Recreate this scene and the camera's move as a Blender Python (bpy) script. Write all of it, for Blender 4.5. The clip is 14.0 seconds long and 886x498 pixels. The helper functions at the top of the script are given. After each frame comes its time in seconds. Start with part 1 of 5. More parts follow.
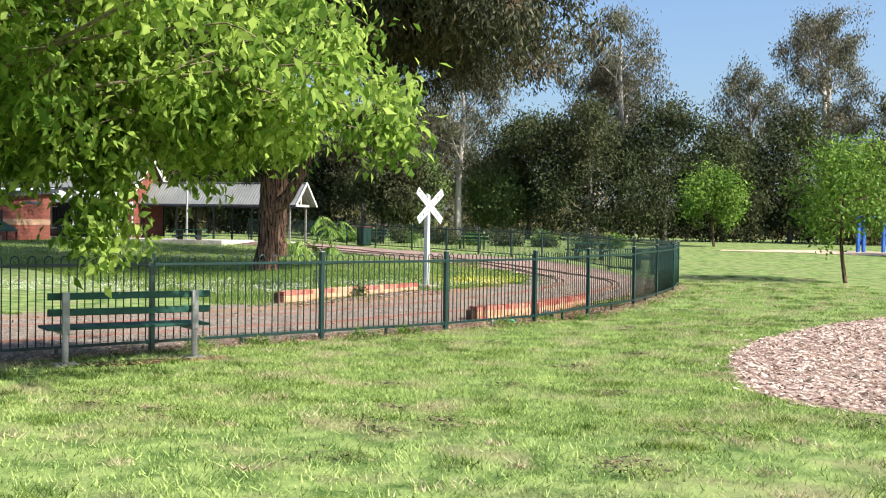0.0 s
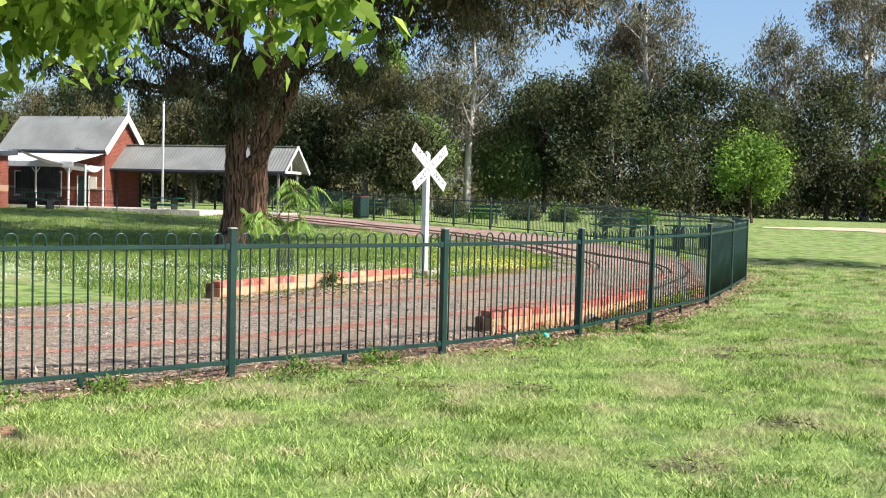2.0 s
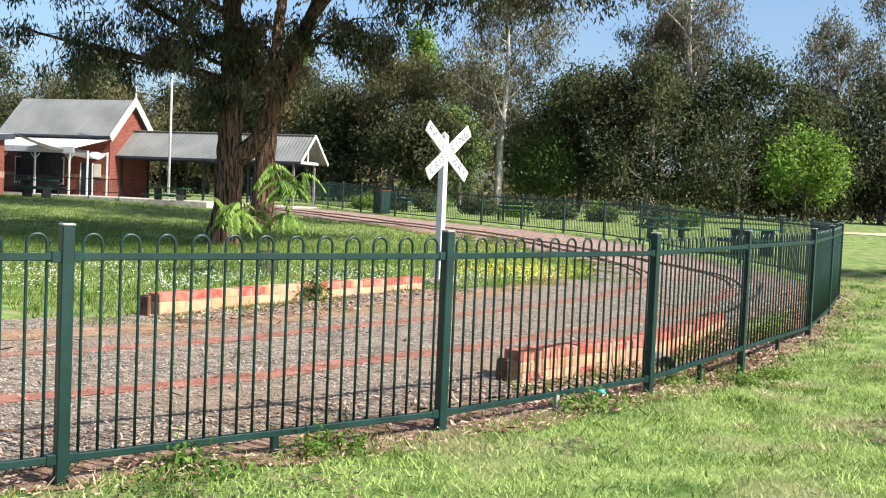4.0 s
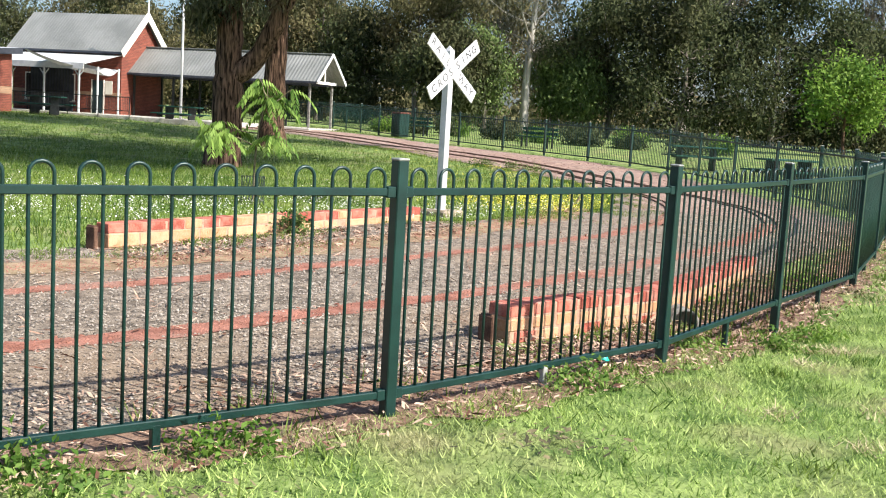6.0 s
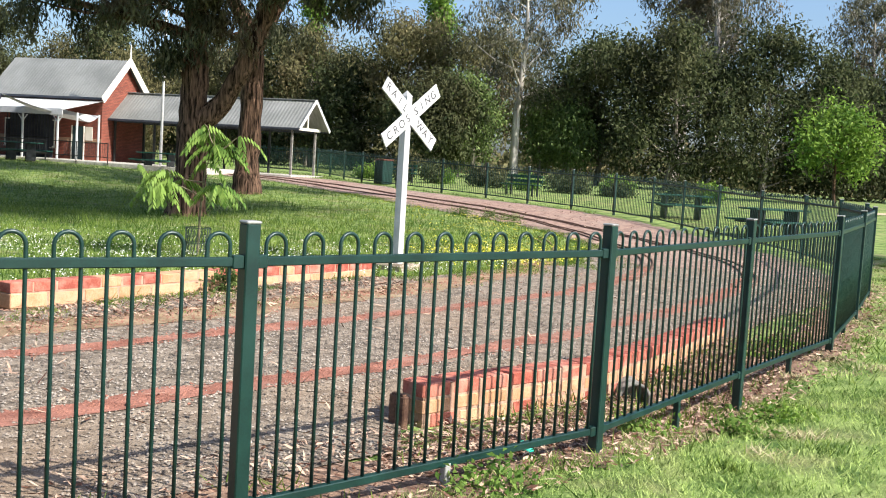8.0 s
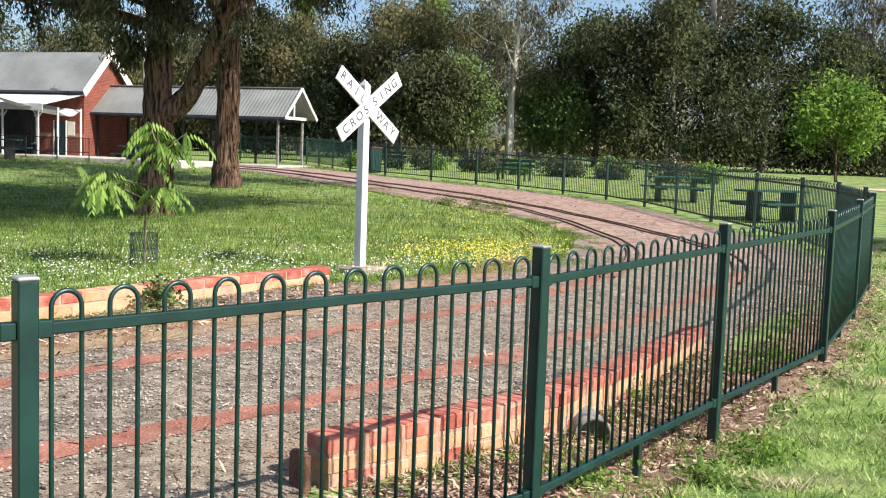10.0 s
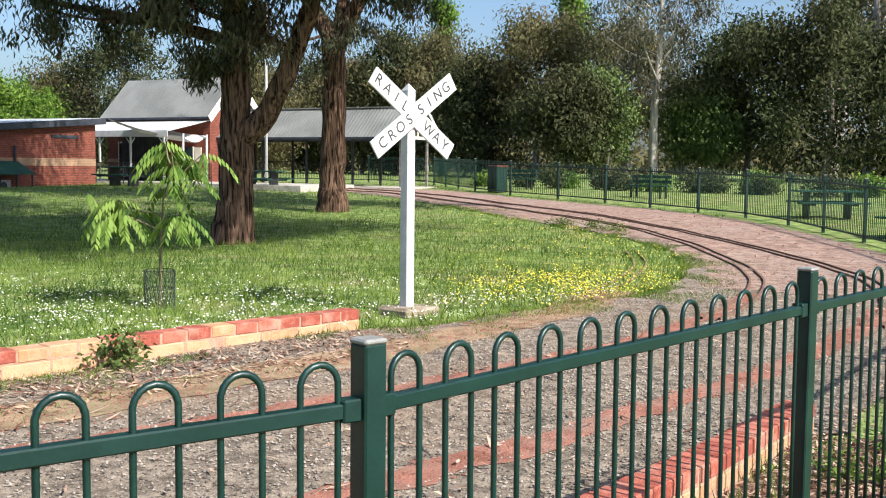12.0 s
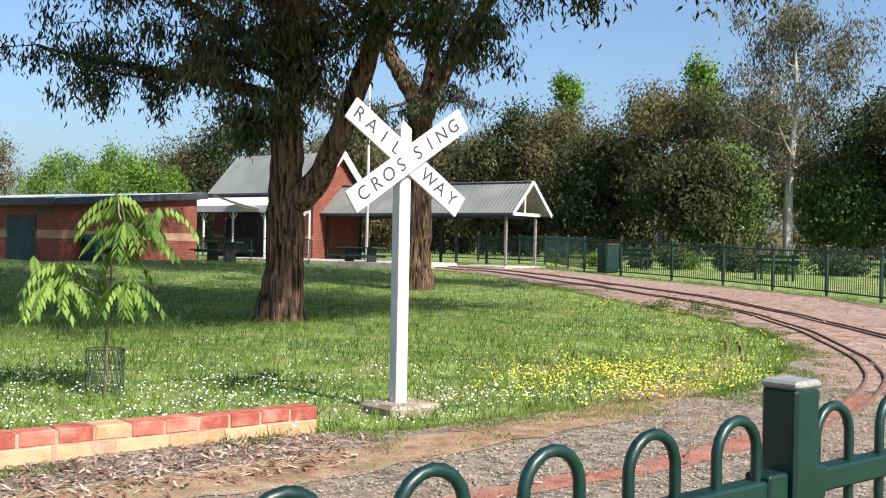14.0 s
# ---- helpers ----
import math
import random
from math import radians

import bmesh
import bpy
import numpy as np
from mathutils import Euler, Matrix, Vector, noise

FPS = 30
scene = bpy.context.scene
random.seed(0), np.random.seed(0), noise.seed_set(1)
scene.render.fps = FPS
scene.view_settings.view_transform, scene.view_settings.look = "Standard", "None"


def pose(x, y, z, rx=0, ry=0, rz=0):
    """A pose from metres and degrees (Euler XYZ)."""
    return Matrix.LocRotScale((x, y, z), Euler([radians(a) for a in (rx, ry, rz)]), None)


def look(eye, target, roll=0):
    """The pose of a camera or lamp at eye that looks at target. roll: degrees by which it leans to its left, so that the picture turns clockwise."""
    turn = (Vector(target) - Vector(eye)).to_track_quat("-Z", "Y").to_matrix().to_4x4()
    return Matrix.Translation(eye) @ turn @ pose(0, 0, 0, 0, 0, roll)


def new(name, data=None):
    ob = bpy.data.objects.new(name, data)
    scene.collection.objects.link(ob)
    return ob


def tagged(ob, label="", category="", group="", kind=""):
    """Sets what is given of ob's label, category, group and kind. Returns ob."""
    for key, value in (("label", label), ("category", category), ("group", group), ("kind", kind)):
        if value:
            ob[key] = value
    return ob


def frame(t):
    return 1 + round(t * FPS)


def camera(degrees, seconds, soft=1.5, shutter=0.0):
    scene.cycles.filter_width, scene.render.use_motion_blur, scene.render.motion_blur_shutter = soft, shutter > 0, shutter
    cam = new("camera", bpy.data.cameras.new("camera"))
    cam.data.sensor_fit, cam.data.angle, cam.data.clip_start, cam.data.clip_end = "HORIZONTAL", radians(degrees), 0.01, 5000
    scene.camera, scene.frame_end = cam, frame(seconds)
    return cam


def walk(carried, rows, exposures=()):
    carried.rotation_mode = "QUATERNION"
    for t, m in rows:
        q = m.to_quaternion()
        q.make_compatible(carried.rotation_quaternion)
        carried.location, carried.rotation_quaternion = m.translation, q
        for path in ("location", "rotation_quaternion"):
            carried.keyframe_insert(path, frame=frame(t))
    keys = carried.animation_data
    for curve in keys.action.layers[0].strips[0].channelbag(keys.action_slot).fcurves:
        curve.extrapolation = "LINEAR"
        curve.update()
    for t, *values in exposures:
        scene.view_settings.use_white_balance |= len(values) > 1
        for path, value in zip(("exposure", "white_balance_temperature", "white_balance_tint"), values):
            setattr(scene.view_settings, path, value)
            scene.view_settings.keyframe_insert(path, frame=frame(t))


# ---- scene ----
cam = camera(45.30, 14.0, soft=1.1)
PATH = [
    (0.00, pose(0.701, -2.834, 1.695, 88.92, -0.89, 1.85)),
    (0.50, pose(0.662, -0.073, 1.649, 89.74, -0.61, 1.90)),
    (1.00, pose(0.535, 1.706, 1.618, 88.61, -1.10, 1.71)),
    (1.50, pose(0.556, 2.738, 1.606, 87.26, -1.09, 1.59)),
    (2.00, pose(0.623, 3.665, 1.611, 87.45, -1.47, 2.38)),
    (4.50, pose(0.654, 8.217, 1.539, 87.09, -2.30, 4.32)),
    (5.00, pose(0.772, 8.488, 1.544, 86.44, -1.92, 4.96)),
    (5.50, pose(0.834, 9.176, 1.503, 84.55, -3.51, 6.30)),
    (6.00, pose(0.917, 9.358, 1.535, 83.10, -3.39, 5.71)),
    (6.50, pose(1.067, 9.666, 1.557, 84.42, -3.87, 5.89)),
    (7.00, pose(1.160, 9.780, 1.609, 85.63, -3.90, 4.81)),
    (7.50, pose(1.288, 10.089, 1.612, 86.02, -3.80, 5.14)),
    (8.00, pose(1.376, 10.348, 1.603, 85.58, -3.50, 5.55)),
    (8.50, pose(1.465, 10.742, 1.626, 84.93, -2.69, 4.26)),
    (11.00, pose(2.080, 12.431, 1.818, 84.62, -1.30, 9.11)),
    (11.50, pose(2.294, 13.257, 1.769, 85.15, -1.53, 12.18)),
    (12.00, pose(2.536, 14.014, 1.754, 85.50, -0.62, 14.00)),
    (12.50, pose(2.638, 14.900, 1.700, 86.57, -0.80, 16.80)),
    (13.00, pose(2.700, 15.378, 1.685, 87.41, -0.25, 17.02)),
    (13.50, pose(2.864, 16.128, 1.630, 88.47, -0.68, 19.31)),
    (14.00, pose(3.036, 16.760, 1.557, 89.86, -1.13, 21.39)),
]

EXPOSURES = [(0.0, 0.94), (2.2, 0.93), (5.0, 0.98), (8.7, 0.91), (11.0, 0.82), (14.0, 0.77)]
walk(cam, PATH, EXPOSURES)

# ---- world and sun ----
SUN_EL, SUN_AZ = 41.0, math.atan2(0.90, -0.44)
world = bpy.data.worlds.new("sky")
scene.world = world
world.use_nodes = True
wn = world.node_tree
sky = wn.nodes.new("ShaderNodeTexSky")
sky.sky_type, sky.sun_disc = "NISHITA", False
sky.sun_elevation, sky.sun_rotation = radians(SUN_EL), SUN_AZ
sky.air_density, sky.dust_density, sky.ozone_density = 1.0, 2.6, 5.0
wn.nodes["Background"].inputs["Strength"].default_value = 0.112
wn.links.new(sky.outputs[0], wn.nodes["Background"].inputs["Color"])
sun = new("sun", bpy.data.lights.new("sun", "SUN"))
sun.data.energy, sun.data.angle, sun.data.color = 5.0, radians(0.6), (1.0, 0.95, 0.86)
ce = math.cos(radians(SUN_EL))
sun.matrix_world = look((ce * math.sin(SUN_AZ) * 60, ce * math.cos(SUN_AZ) * 60, math.sin(radians(SUN_EL)) * 60), (0, 0, 0))


# ---- materials ----
def material(name, c1, c2, scale=4.0, rough=0.8, bump=0.2, fine=60.0, metal=0.0, c3=None, s3=0.7, amount3=0.5, island=0.0, translucent=0.0, spec=0.3, random_by="island"):
    """Two noise scales between c1 and c2, stains of c3 at a third, relief, and a variation from piece to piece."""
    m = bpy.data.materials.new(name)
    m.use_nodes = True
    n, l = m.node_tree.nodes, m.node_tree.links
    b = n["Principled BSDF"]
    geo = n.new("ShaderNodeNewGeometry")
    a = n.new("ShaderNodeTexNoise")
    a.inputs["Scale"].default_value, a.inputs["Detail"].default_value = scale, 6
    f = n.new("ShaderNodeTexNoise")
    f.inputs["Scale"].default_value, f.inputs["Detail"].default_value = fine, 4
    for t in (a, f):
        l.new(geo.outputs["Position"], t.inputs["Vector"])
    mean = n.new("ShaderNodeMath")
    mean.operation = "MULTIPLY_ADD"
    l.new(f.outputs[0], mean.inputs[0])
    mean.inputs[1].default_value = 0.6
    l.new(a.outputs[0], mean.inputs[2])
    ramp = n.new("ShaderNodeValToRGB")
    ramp.color_ramp.elements[0].position, ramp.color_ramp.elements[1].position = 0.63, 0.97
    ramp.color_ramp.elements[0].color, ramp.color_ramp.elements[1].color = (*c1, 1), (*c2, 1)
    shift = mean
    if island:
        shift = n.new("ShaderNodeMath")
        shift.operation = "MULTIPLY_ADD"
        if random_by == "island":
            l.new(geo.outputs["Random Per Island"], shift.inputs[0])
        else:
            info = n.new("ShaderNodeObjectInfo")
            l.new(info.outputs["Random"], shift.inputs[0])
        shift.inputs[1].default_value = island
        sub = n.new("ShaderNodeMath")
        sub.operation = "SUBTRACT"
        l.new(mean.outputs[0], sub.inputs[0])
        sub.inputs[1].default_value = island / 2
        l.new(sub.outputs[0], shift.inputs[2])
    l.new(shift.outputs[0], ramp.inputs[0])
    colour = ramp.outputs[0]
    if c3:
        g = n.new("ShaderNodeTexNoise")
        g.inputs["Scale"].default_value, g.inputs["Detail"].default_value = s3, 5
        l.new(geo.outputs["Position"], g.inputs["Vector"])
        r = n.new("ShaderNodeValToRGB")
        r.color_ramp.elements[0].position, r.color_ramp.elements[1].position = 0.5, 0.68
        r.color_ramp.elements[1].color = (amount3, amount3, amount3, 1)
        r.color_ramp.elements[0].color = (0, 0, 0, 1)
        l.new(g.outputs[0], r.inputs[0])
        mix = n.new("ShaderNodeMix")
        mix.data_type = "RGBA"
        l.new(r.outputs[0], mix.inputs["Factor"])
        l.new(colour, mix.inputs[6])
        mix.inputs[7].default_value = (*c3, 1)
        colour = mix.outputs[2]
    l.new(colour, b.inputs["Base Color"])
    b.inputs["Roughness"].default_value, b.inputs["Metallic"].default_value = rough, metal
    b.inputs["Specular IOR Level"].default_value = spec
    if bump:
        bp = n.new("ShaderNodeBump")
        bp.inputs["Strength"].default_value, bp.inputs["Distance"].default_value = bump, 0.02
        l.new(mean.outputs[0], bp.inputs["Height"])
        l.new(bp.outputs[0], b.inputs["Normal"])
    if translucent:
        tr = n.new("ShaderNodeBsdfTranslucent")
        l.new(colour, tr.inputs["Color"])
        ms = n.new("ShaderNodeMixShader")
        ms.inputs[0].default_value = translucent
        l.new(b.outputs[0], ms.inputs[1])
        l.new(tr.outputs[0], ms.inputs[2])
        l.new(ms.outputs[0], n["Material Output"].inputs["Surface"])
    return m


def bark_material(name, c1, c2, stretch=6.0, bump=0.9):
    """Bark with long upright furrows."""
    m = bpy.data.materials.new(name)
    m.use_nodes = True
    n, l = m.node_tree.nodes, m.node_tree.links
    b = n["Principled BSDF"]
    geo = n.new("ShaderNodeNewGeometry")
    mp = n.new("ShaderNodeMapping")
    mp.inputs["Scale"].default_value = (stretch, stretch, stretch * 0.12)
    l.new(geo.outputs["Position"], mp.inputs["Vector"])
    t = n.new("ShaderNodeTexNoise")
    t.inputs["Scale"].default_value, t.inputs["Detail"].default_value, t.inputs["Distortion"].default_value = 2.2, 8, 0.6
    l.new(mp.outputs[0], t.inputs["Vector"])
    r = n.new("ShaderNodeValToRGB")
    r.color_ramp.elements[0].position, r.color_ramp.elements[1].position = 0.38, 0.64
    r.color_ramp.elements[0].color, r.color_ramp.elements[1].color = (*c1, 1), (*c2, 1)
    l.new(t.outputs[0], r.inputs[0])
    l.new(r.outputs[0], b.inputs["Base Color"])
    bp = n.new("ShaderNodeBump")
    bp.inputs["Strength"].default_value, bp.inputs["Distance"].default_value = bump, 0.06
    l.new(t.outputs[0], bp.inputs["Height"])
    l.new(bp.outputs[0], b.inputs["Normal"])
    b.inputs["Roughness"].default_value = 0.95
    b.inputs["Specular IOR Level"].default_value = 0.1
    return m


def brick_wall_material(name, c1, c2, mortar):
    """Face brickwork with rows 86 mm high, on upright walls of any heading."""
    m = bpy.data.materials.new(name)
    m.use_nodes = True
    n, l = m.node_tree.nodes, m.node_tree.links
    b = n["Principled BSDF"]
    tc = n.new("ShaderNodeTexCoord")
    sep, com = n.new("ShaderNodeSeparateXYZ"), n.new("ShaderNodeCombineXYZ")
    l.new(tc.outputs["Object"], sep.inputs[0])
    add = n.new("ShaderNodeMath")
    l.new(sep.outputs[0], add.inputs[0])
    l.new(sep.outputs[1], add.inputs[1])
    l.new(add.outputs[0], com.inputs[0])
    l.new(sep.outputs[2], com.inputs[1])
    t = n.new("ShaderNodeTexBrick")
    t.inputs["Scale"].default_value = 1.0
    t.inputs["Brick Width"].default_value, t.inputs["Row Height"].default_value, t.inputs["Mortar Size"].default_value = 0.24, 0.086, 0.012
    t.inputs["Color1"].default_value, t.inputs["Color2"].default_value, t.inputs["Mortar"].default_value = (*c1, 1), (*c2, 1), (*mortar, 1)
    l.new(com.outputs[0], t.inputs["Vector"])
    ns = n.new("ShaderNodeTexNoise")
    ns.inputs["Scale"].default_value = 0.8
    l.new(tc.outputs["Object"], ns.inputs["Vector"])
    mix = n.new("ShaderNodeMix")
    mix.data_type, mix.blend_type = "RGBA", "MULTIPLY"
    mix.inputs["Factor"].default_value = 0.5
    l.new(t.outputs["Color"], mix.inputs[6])
    l.new(ns.outputs[0], mix.inputs[7])
    l.new(mix.outputs[2], b.inputs["Base Color"])
    bp = n.new("ShaderNodeBump")
    bp.inputs["Strength"].default_value, bp.inputs["Distance"].default_value, bp.invert = 0.6, 0.01, True
    l.new(t.outputs["Fac"], bp.inputs["Height"])
    l.new(bp.outputs[0], b.inputs["Normal"])
    b.inputs["Roughness"].default_value = 0.9
    return m


M_LAWN = material("mown_grass", (0.055, 0.105, 0.026), (0.25, 0.32, 0.105), 3.0, 0.95, 0.6, 45, c3=(0.27, 0.235, 0.13), s3=1.1, amount3=0.6, spec=0.1)
M_BLADE = material("grass_blade", (0.105, 0.185, 0.036), (0.45, 0.56, 0.185), 1.6, 0.7, 0, 9, c3=(0.43, 0.38, 0.23), s3=1.1, amount3=0.7, island=0.55, translucent=0.3, spec=0.15)
M_MEADOW = material("long_grass", (0.054, 0.112, 0.017), (0.20, 0.27, 0.053), 0.5, 0.7, 0, 6, island=0.35, translucent=0.35, spec=0.15)
M_GRAVEL = material("gravel_bed", (0.105, 0.083, 0.064), (0.30, 0.245, 0.19), 9, 0.95, 0.9, 70, c3=(0.25, 0.175, 0.115), s3=0.45, amount3=0.6)
M_STONE = material("gravel_stone", (0.10, 0.084, 0.07), (0.34, 0.295, 0.25), 3, 0.9, 0, 30, island=0.6, c3=(0.28, 0.20, 0.14), s3=0.45, amount3=0.5)
M_REDBED = material("red_scoria", (0.165, 0.10, 0.08), (0.38, 0.26, 0.21), 6, 0.95, 0.8, 60, c3=(0.32, 0.27, 0.23), s3=0.8, amount3=0.4)
M_REDDIRT = material("red_dirt", (0.185, 0.075, 0.052), (0.32, 0.145, 0.105), 5, 0.95, 0.6, 50, c3=(0.27, 0.19, 0.15), s3=2.0, amount3=0.6)
M_BROWNDIRT = material("brown_dirt", (0.16, 0.105, 0.06), (0.33, 0.24, 0.15), 5, 0.95, 0.7, 55, c3=(0.24, 0.22, 0.12), s3=1.5, amount3=0.5)
M_PEG = material("dark_timber", (0.06, 0.03, 0.02), (0.15, 0.085, 0.055), 9, 0.9, 0.3, 70)
M_MULCH = material("leaf_mulch", (0.10, 0.058, 0.04), (0.28, 0.18, 0.125), 6, 0.95, 0.8, 55)
M_LITTER = material("dry_leaf", (0.13, 0.06, 0.038), (0.48, 0.34, 0.25), 3, 0.85, 0, 20, island=0.7)
M_STRAW = material("dry_straw", (0.30, 0.25, 0.14), (0.58, 0.51, 0.32), 3, 0.8, 0, 12, island=0.4, translucent=0.2)
M_CLIPPINGS = material("dried_clippings", (0.045, 0.042, 0.022), (0.20, 0.165, 0.09), 3, 0.9, 0, 15, island=0.6)
M_CHIPBED = material("chip_bed", (0.20, 0.13, 0.10), (0.42, 0.31, 0.26), 6, 0.95, 0.9, 50)
M_CHIP = material("wood_chip", (0.26, 0.175, 0.13), (0.68, 0.55, 0.46), 3, 0.9, 0, 20, island=0.7)
M_GREEN = material("green_enamel", (0.002, 0.018, 0.0155), (0.0045, 0.030, 0.025), 6, 0.38, 0.04, 90, c3=(0.01, 0.045, 0.038), s3=5, amount3=0.4, spec=0.5)
M_RAIL = material("rusty_rail", (0.10, 0.058, 0.042), (0.24, 0.15, 0.11), 20, 0.85, 0.2, 120, metal=0.1)
M_WHITE = material("white_paint", (0.46, 0.465, 0.475), (0.58, 0.58, 0.585), 5, 0.5, 0.06, 60, c3=(0.58, 0.57, 0.54), s3=3, amount3=0.35)
M_BLACK = material("black_lettering", (0.02, 0.02, 0.025), (0.06, 0.06, 0.065), 30, 0.7, 0, 90)
M_FOOT = material("stained_concrete", (0.17, 0.13, 0.095), (0.36, 0.30, 0.23), 6, 0.95, 0.4, 60)
M_CONC = material("concrete", (0.34, 0.31, 0.27), (0.52, 0.49, 0.44), 5, 0.9, 0.3, 60)
M_BRICK_RED = material("red_brick", (0.27, 0.065, 0.045), (0.45, 0.15, 0.105), 10, 0.9, 0.35, 60, island=0.3, random_by="object", c3=(0.5, 0.33, 0.25), s3=6, amount3=0.4)
M_BRICK_CREAM = material("cream_brick", (0.42, 0.22, 0.115), (0.55, 0.33, 0.20), 10, 0.9, 0.35, 60, island=0.3, random_by="object", c3=(0.42, 0.26, 0.17), s3=5, amount3=0.5)
M_MORTAR = material("mortar", (0.32, 0.19, 0.13), (0.44, 0.29, 0.21), 12, 0.95, 0.3, 80)
M_PIPE = material("grey_pipe", (0.13, 0.125, 0.115), (0.27, 0.255, 0.23), 8, 0.7, 0.2, 60)
M_DARK = material("dark_inside", (0.012, 0.011, 0.01), (0.03, 0.028, 0.025), 6, 0.9, 0.1, 50)
M_BENCH_GREEN = material("green_slat", (0.010, 0.05, 0.035), (0.018, 0.085, 0.06), 5, 0.6, 0.15, 60)
M_BENCH_GREY = material("grey_steel", (0.25, 0.25, 0.24), (0.40, 0.40, 0.39), 8, 0.5, 0.1, 70, metal=0.3)
M_BARK = bark_material("stringybark", (0.016, 0.010, 0.007), (0.20, 0.122, 0.085), 8.0, 1.0)
M_BARK_GREY = bark_material("grey_bark", (0.10, 0.085, 0.07), (0.32, 0.28, 0.24), 3.0, 0.5)
M_BARK_PALE = bark_material("pale_gum_bark", (0.30, 0.27, 0.24), (0.56, 0.52, 0.47), 1.5, 0.3)
M_TWIG = material("young_bark", (0.10, 0.085, 0.05), (0.22, 0.19, 0.12), 20, 0.9, 0.3, 90)
LEAF = dict(scale=0.6, rough=0.62, bump=0, fine=5, island=0.45, spec=0.22)
DULL = dict(scale=0.6, rough=0.8, bump=0, fine=5, island=0.22, spec=0.1)
M_LEAF_LIME = material("lime_leaf", (0.12, 0.22, 0.028), (0.46, 0.60, 0.13), translucent=0.6, **LEAF)
M_LEAF_YOUNG = material("young_leaf", (0.075, 0.155, 0.025), (0.23, 0.34, 0.075), translucent=0.4, **LEAF)
M_LEAF_GUM = material("gum_leaf", (0.032, 0.042, 0.022), (0.12, 0.125, 0.07), translucent=0.25, c3=(0.17, 0.095, 0.06), s3=0.5, amount3=0.5, **LEAF)
M_LEAF_GREYGUM = material("grey_gum_leaf", (0.065, 0.072, 0.045), (0.23, 0.22, 0.15), translucent=0.4, c3=(0.20, 0.14, 0.09), s3=0.25, amount3=0.5, **DULL)
M_LEAF_DARK = material("dark_leaf", (0.024, 0.036, 0.016), (0.098, 0.112, 0.05), translucent=0.3, c3=(0.09, 0.078, 0.04), s3=0.2, amount3=0.5, **DULL)
M_LEAF_OLIVE = material("olive_leaf", (0.062, 0.066, 0.028), (0.22, 0.20, 0.10), translucent=0.42, c3=(0.19, 0.135, 0.08), s3=0.25, amount3=0.6, **DULL)
M_LEAF_FRESH = material("fresh_leaf", (0.07, 0.15, 0.02), (0.20, 0.31, 0.05), translucent=0.4, **LEAF)
M_LEAF_SOFT = material("soft_leaf", (0.06, 0.10, 0.025), (0.17, 0.23, 0.07), translucent=0.3, **LEAF)
M_PETAL = material("white_petal", (0.72, 0.72, 0.66), (0.85, 0.85, 0.80), 5, 0.7, 0, 30)
M_YELLOW = material("yellow_petal", (0.55, 0.47, 0.03), (0.72, 0.66, 0.10), 5, 0.7, 0, 30)
M_BRICKWORK = brick_wall_material("red_brickwork", (0.24, 0.055, 0.035), (0.36, 0.10, 0.062), (0.11, 0.05, 0.035))
M_CREAMWORK = brick_wall_material("cream_brickwork", (0.42, 0.25, 0.15), (0.50, 0.31, 0.19), (0.33, 0.22, 0.15))
M_ROOF = material("grey_roof_sheet", (0.17, 0.175, 0.165), (0.26, 0.265, 0.25), 0.7, 0.55, 0.05, 20, metal=0.2)
M_ROOF_PALE = material("pale_roof_sheet", (0.42, 0.44, 0.44), (0.58, 0.60, 0.60), 0.7, 0.5, 0.05, 20)
M_FASCIA = material("dark_fascia", (0.025, 0.03, 0.04), (0.05, 0.055, 0.07), 3, 0.6, 0.05, 30)
M_DOOR = material("dark_green_door", (0.012, 0.03, 0.035), (0.025, 0.05, 0.055), 3, 0.6, 0.05, 40)
M_BARGE = material("cream_barge", (0.66, 0.62, 0.54), (0.78, 0.75, 0.68), 3, 0.6, 0.05, 40)
M_BLACKSTEEL = material("black_steel", (0.012, 0.014, 0.014), (0.03, 0.033, 0.033), 9, 0.5, 0.05, 60)
M_BLUE = material("blue_plastic", (0.02, 0.09, 0.36), (0.04, 0.15, 0.5), 3, 0.5, 0.05, 40)
M_WIRE = material("plastic_mesh", (0.02, 0.035, 0.03), (0.05, 0.07, 0.06), 9, 0.7, 0, 60)
M_TEAL = material("teal_plastic", (0.02, 0.42, 0.30), (0.05, 0.55, 0.42), 9, 0.4, 0, 60)
M_TIMBER = material("weathered_timber", (0.10, 0.085, 0.07), (0.22, 0.19, 0.16), 8, 0.85, 0.3, 60)
M_LID = material("red_lid", (0.09, 0.028, 0.02), (0.15, 0.05, 0.035), 8, 0.5, 0.05, 60)
M_SAND = material("sandy_dirt", (0.40, 0.30, 0.20), (0.58, 0.46, 0.33), 1.5, 0.95, 0.3, 30)
M_GLASS = material("dark_glass", (0.02, 0.022, 0.025), (0.04, 0.042, 0.045), 2, 0.08, 0, 20, spec=0.6)


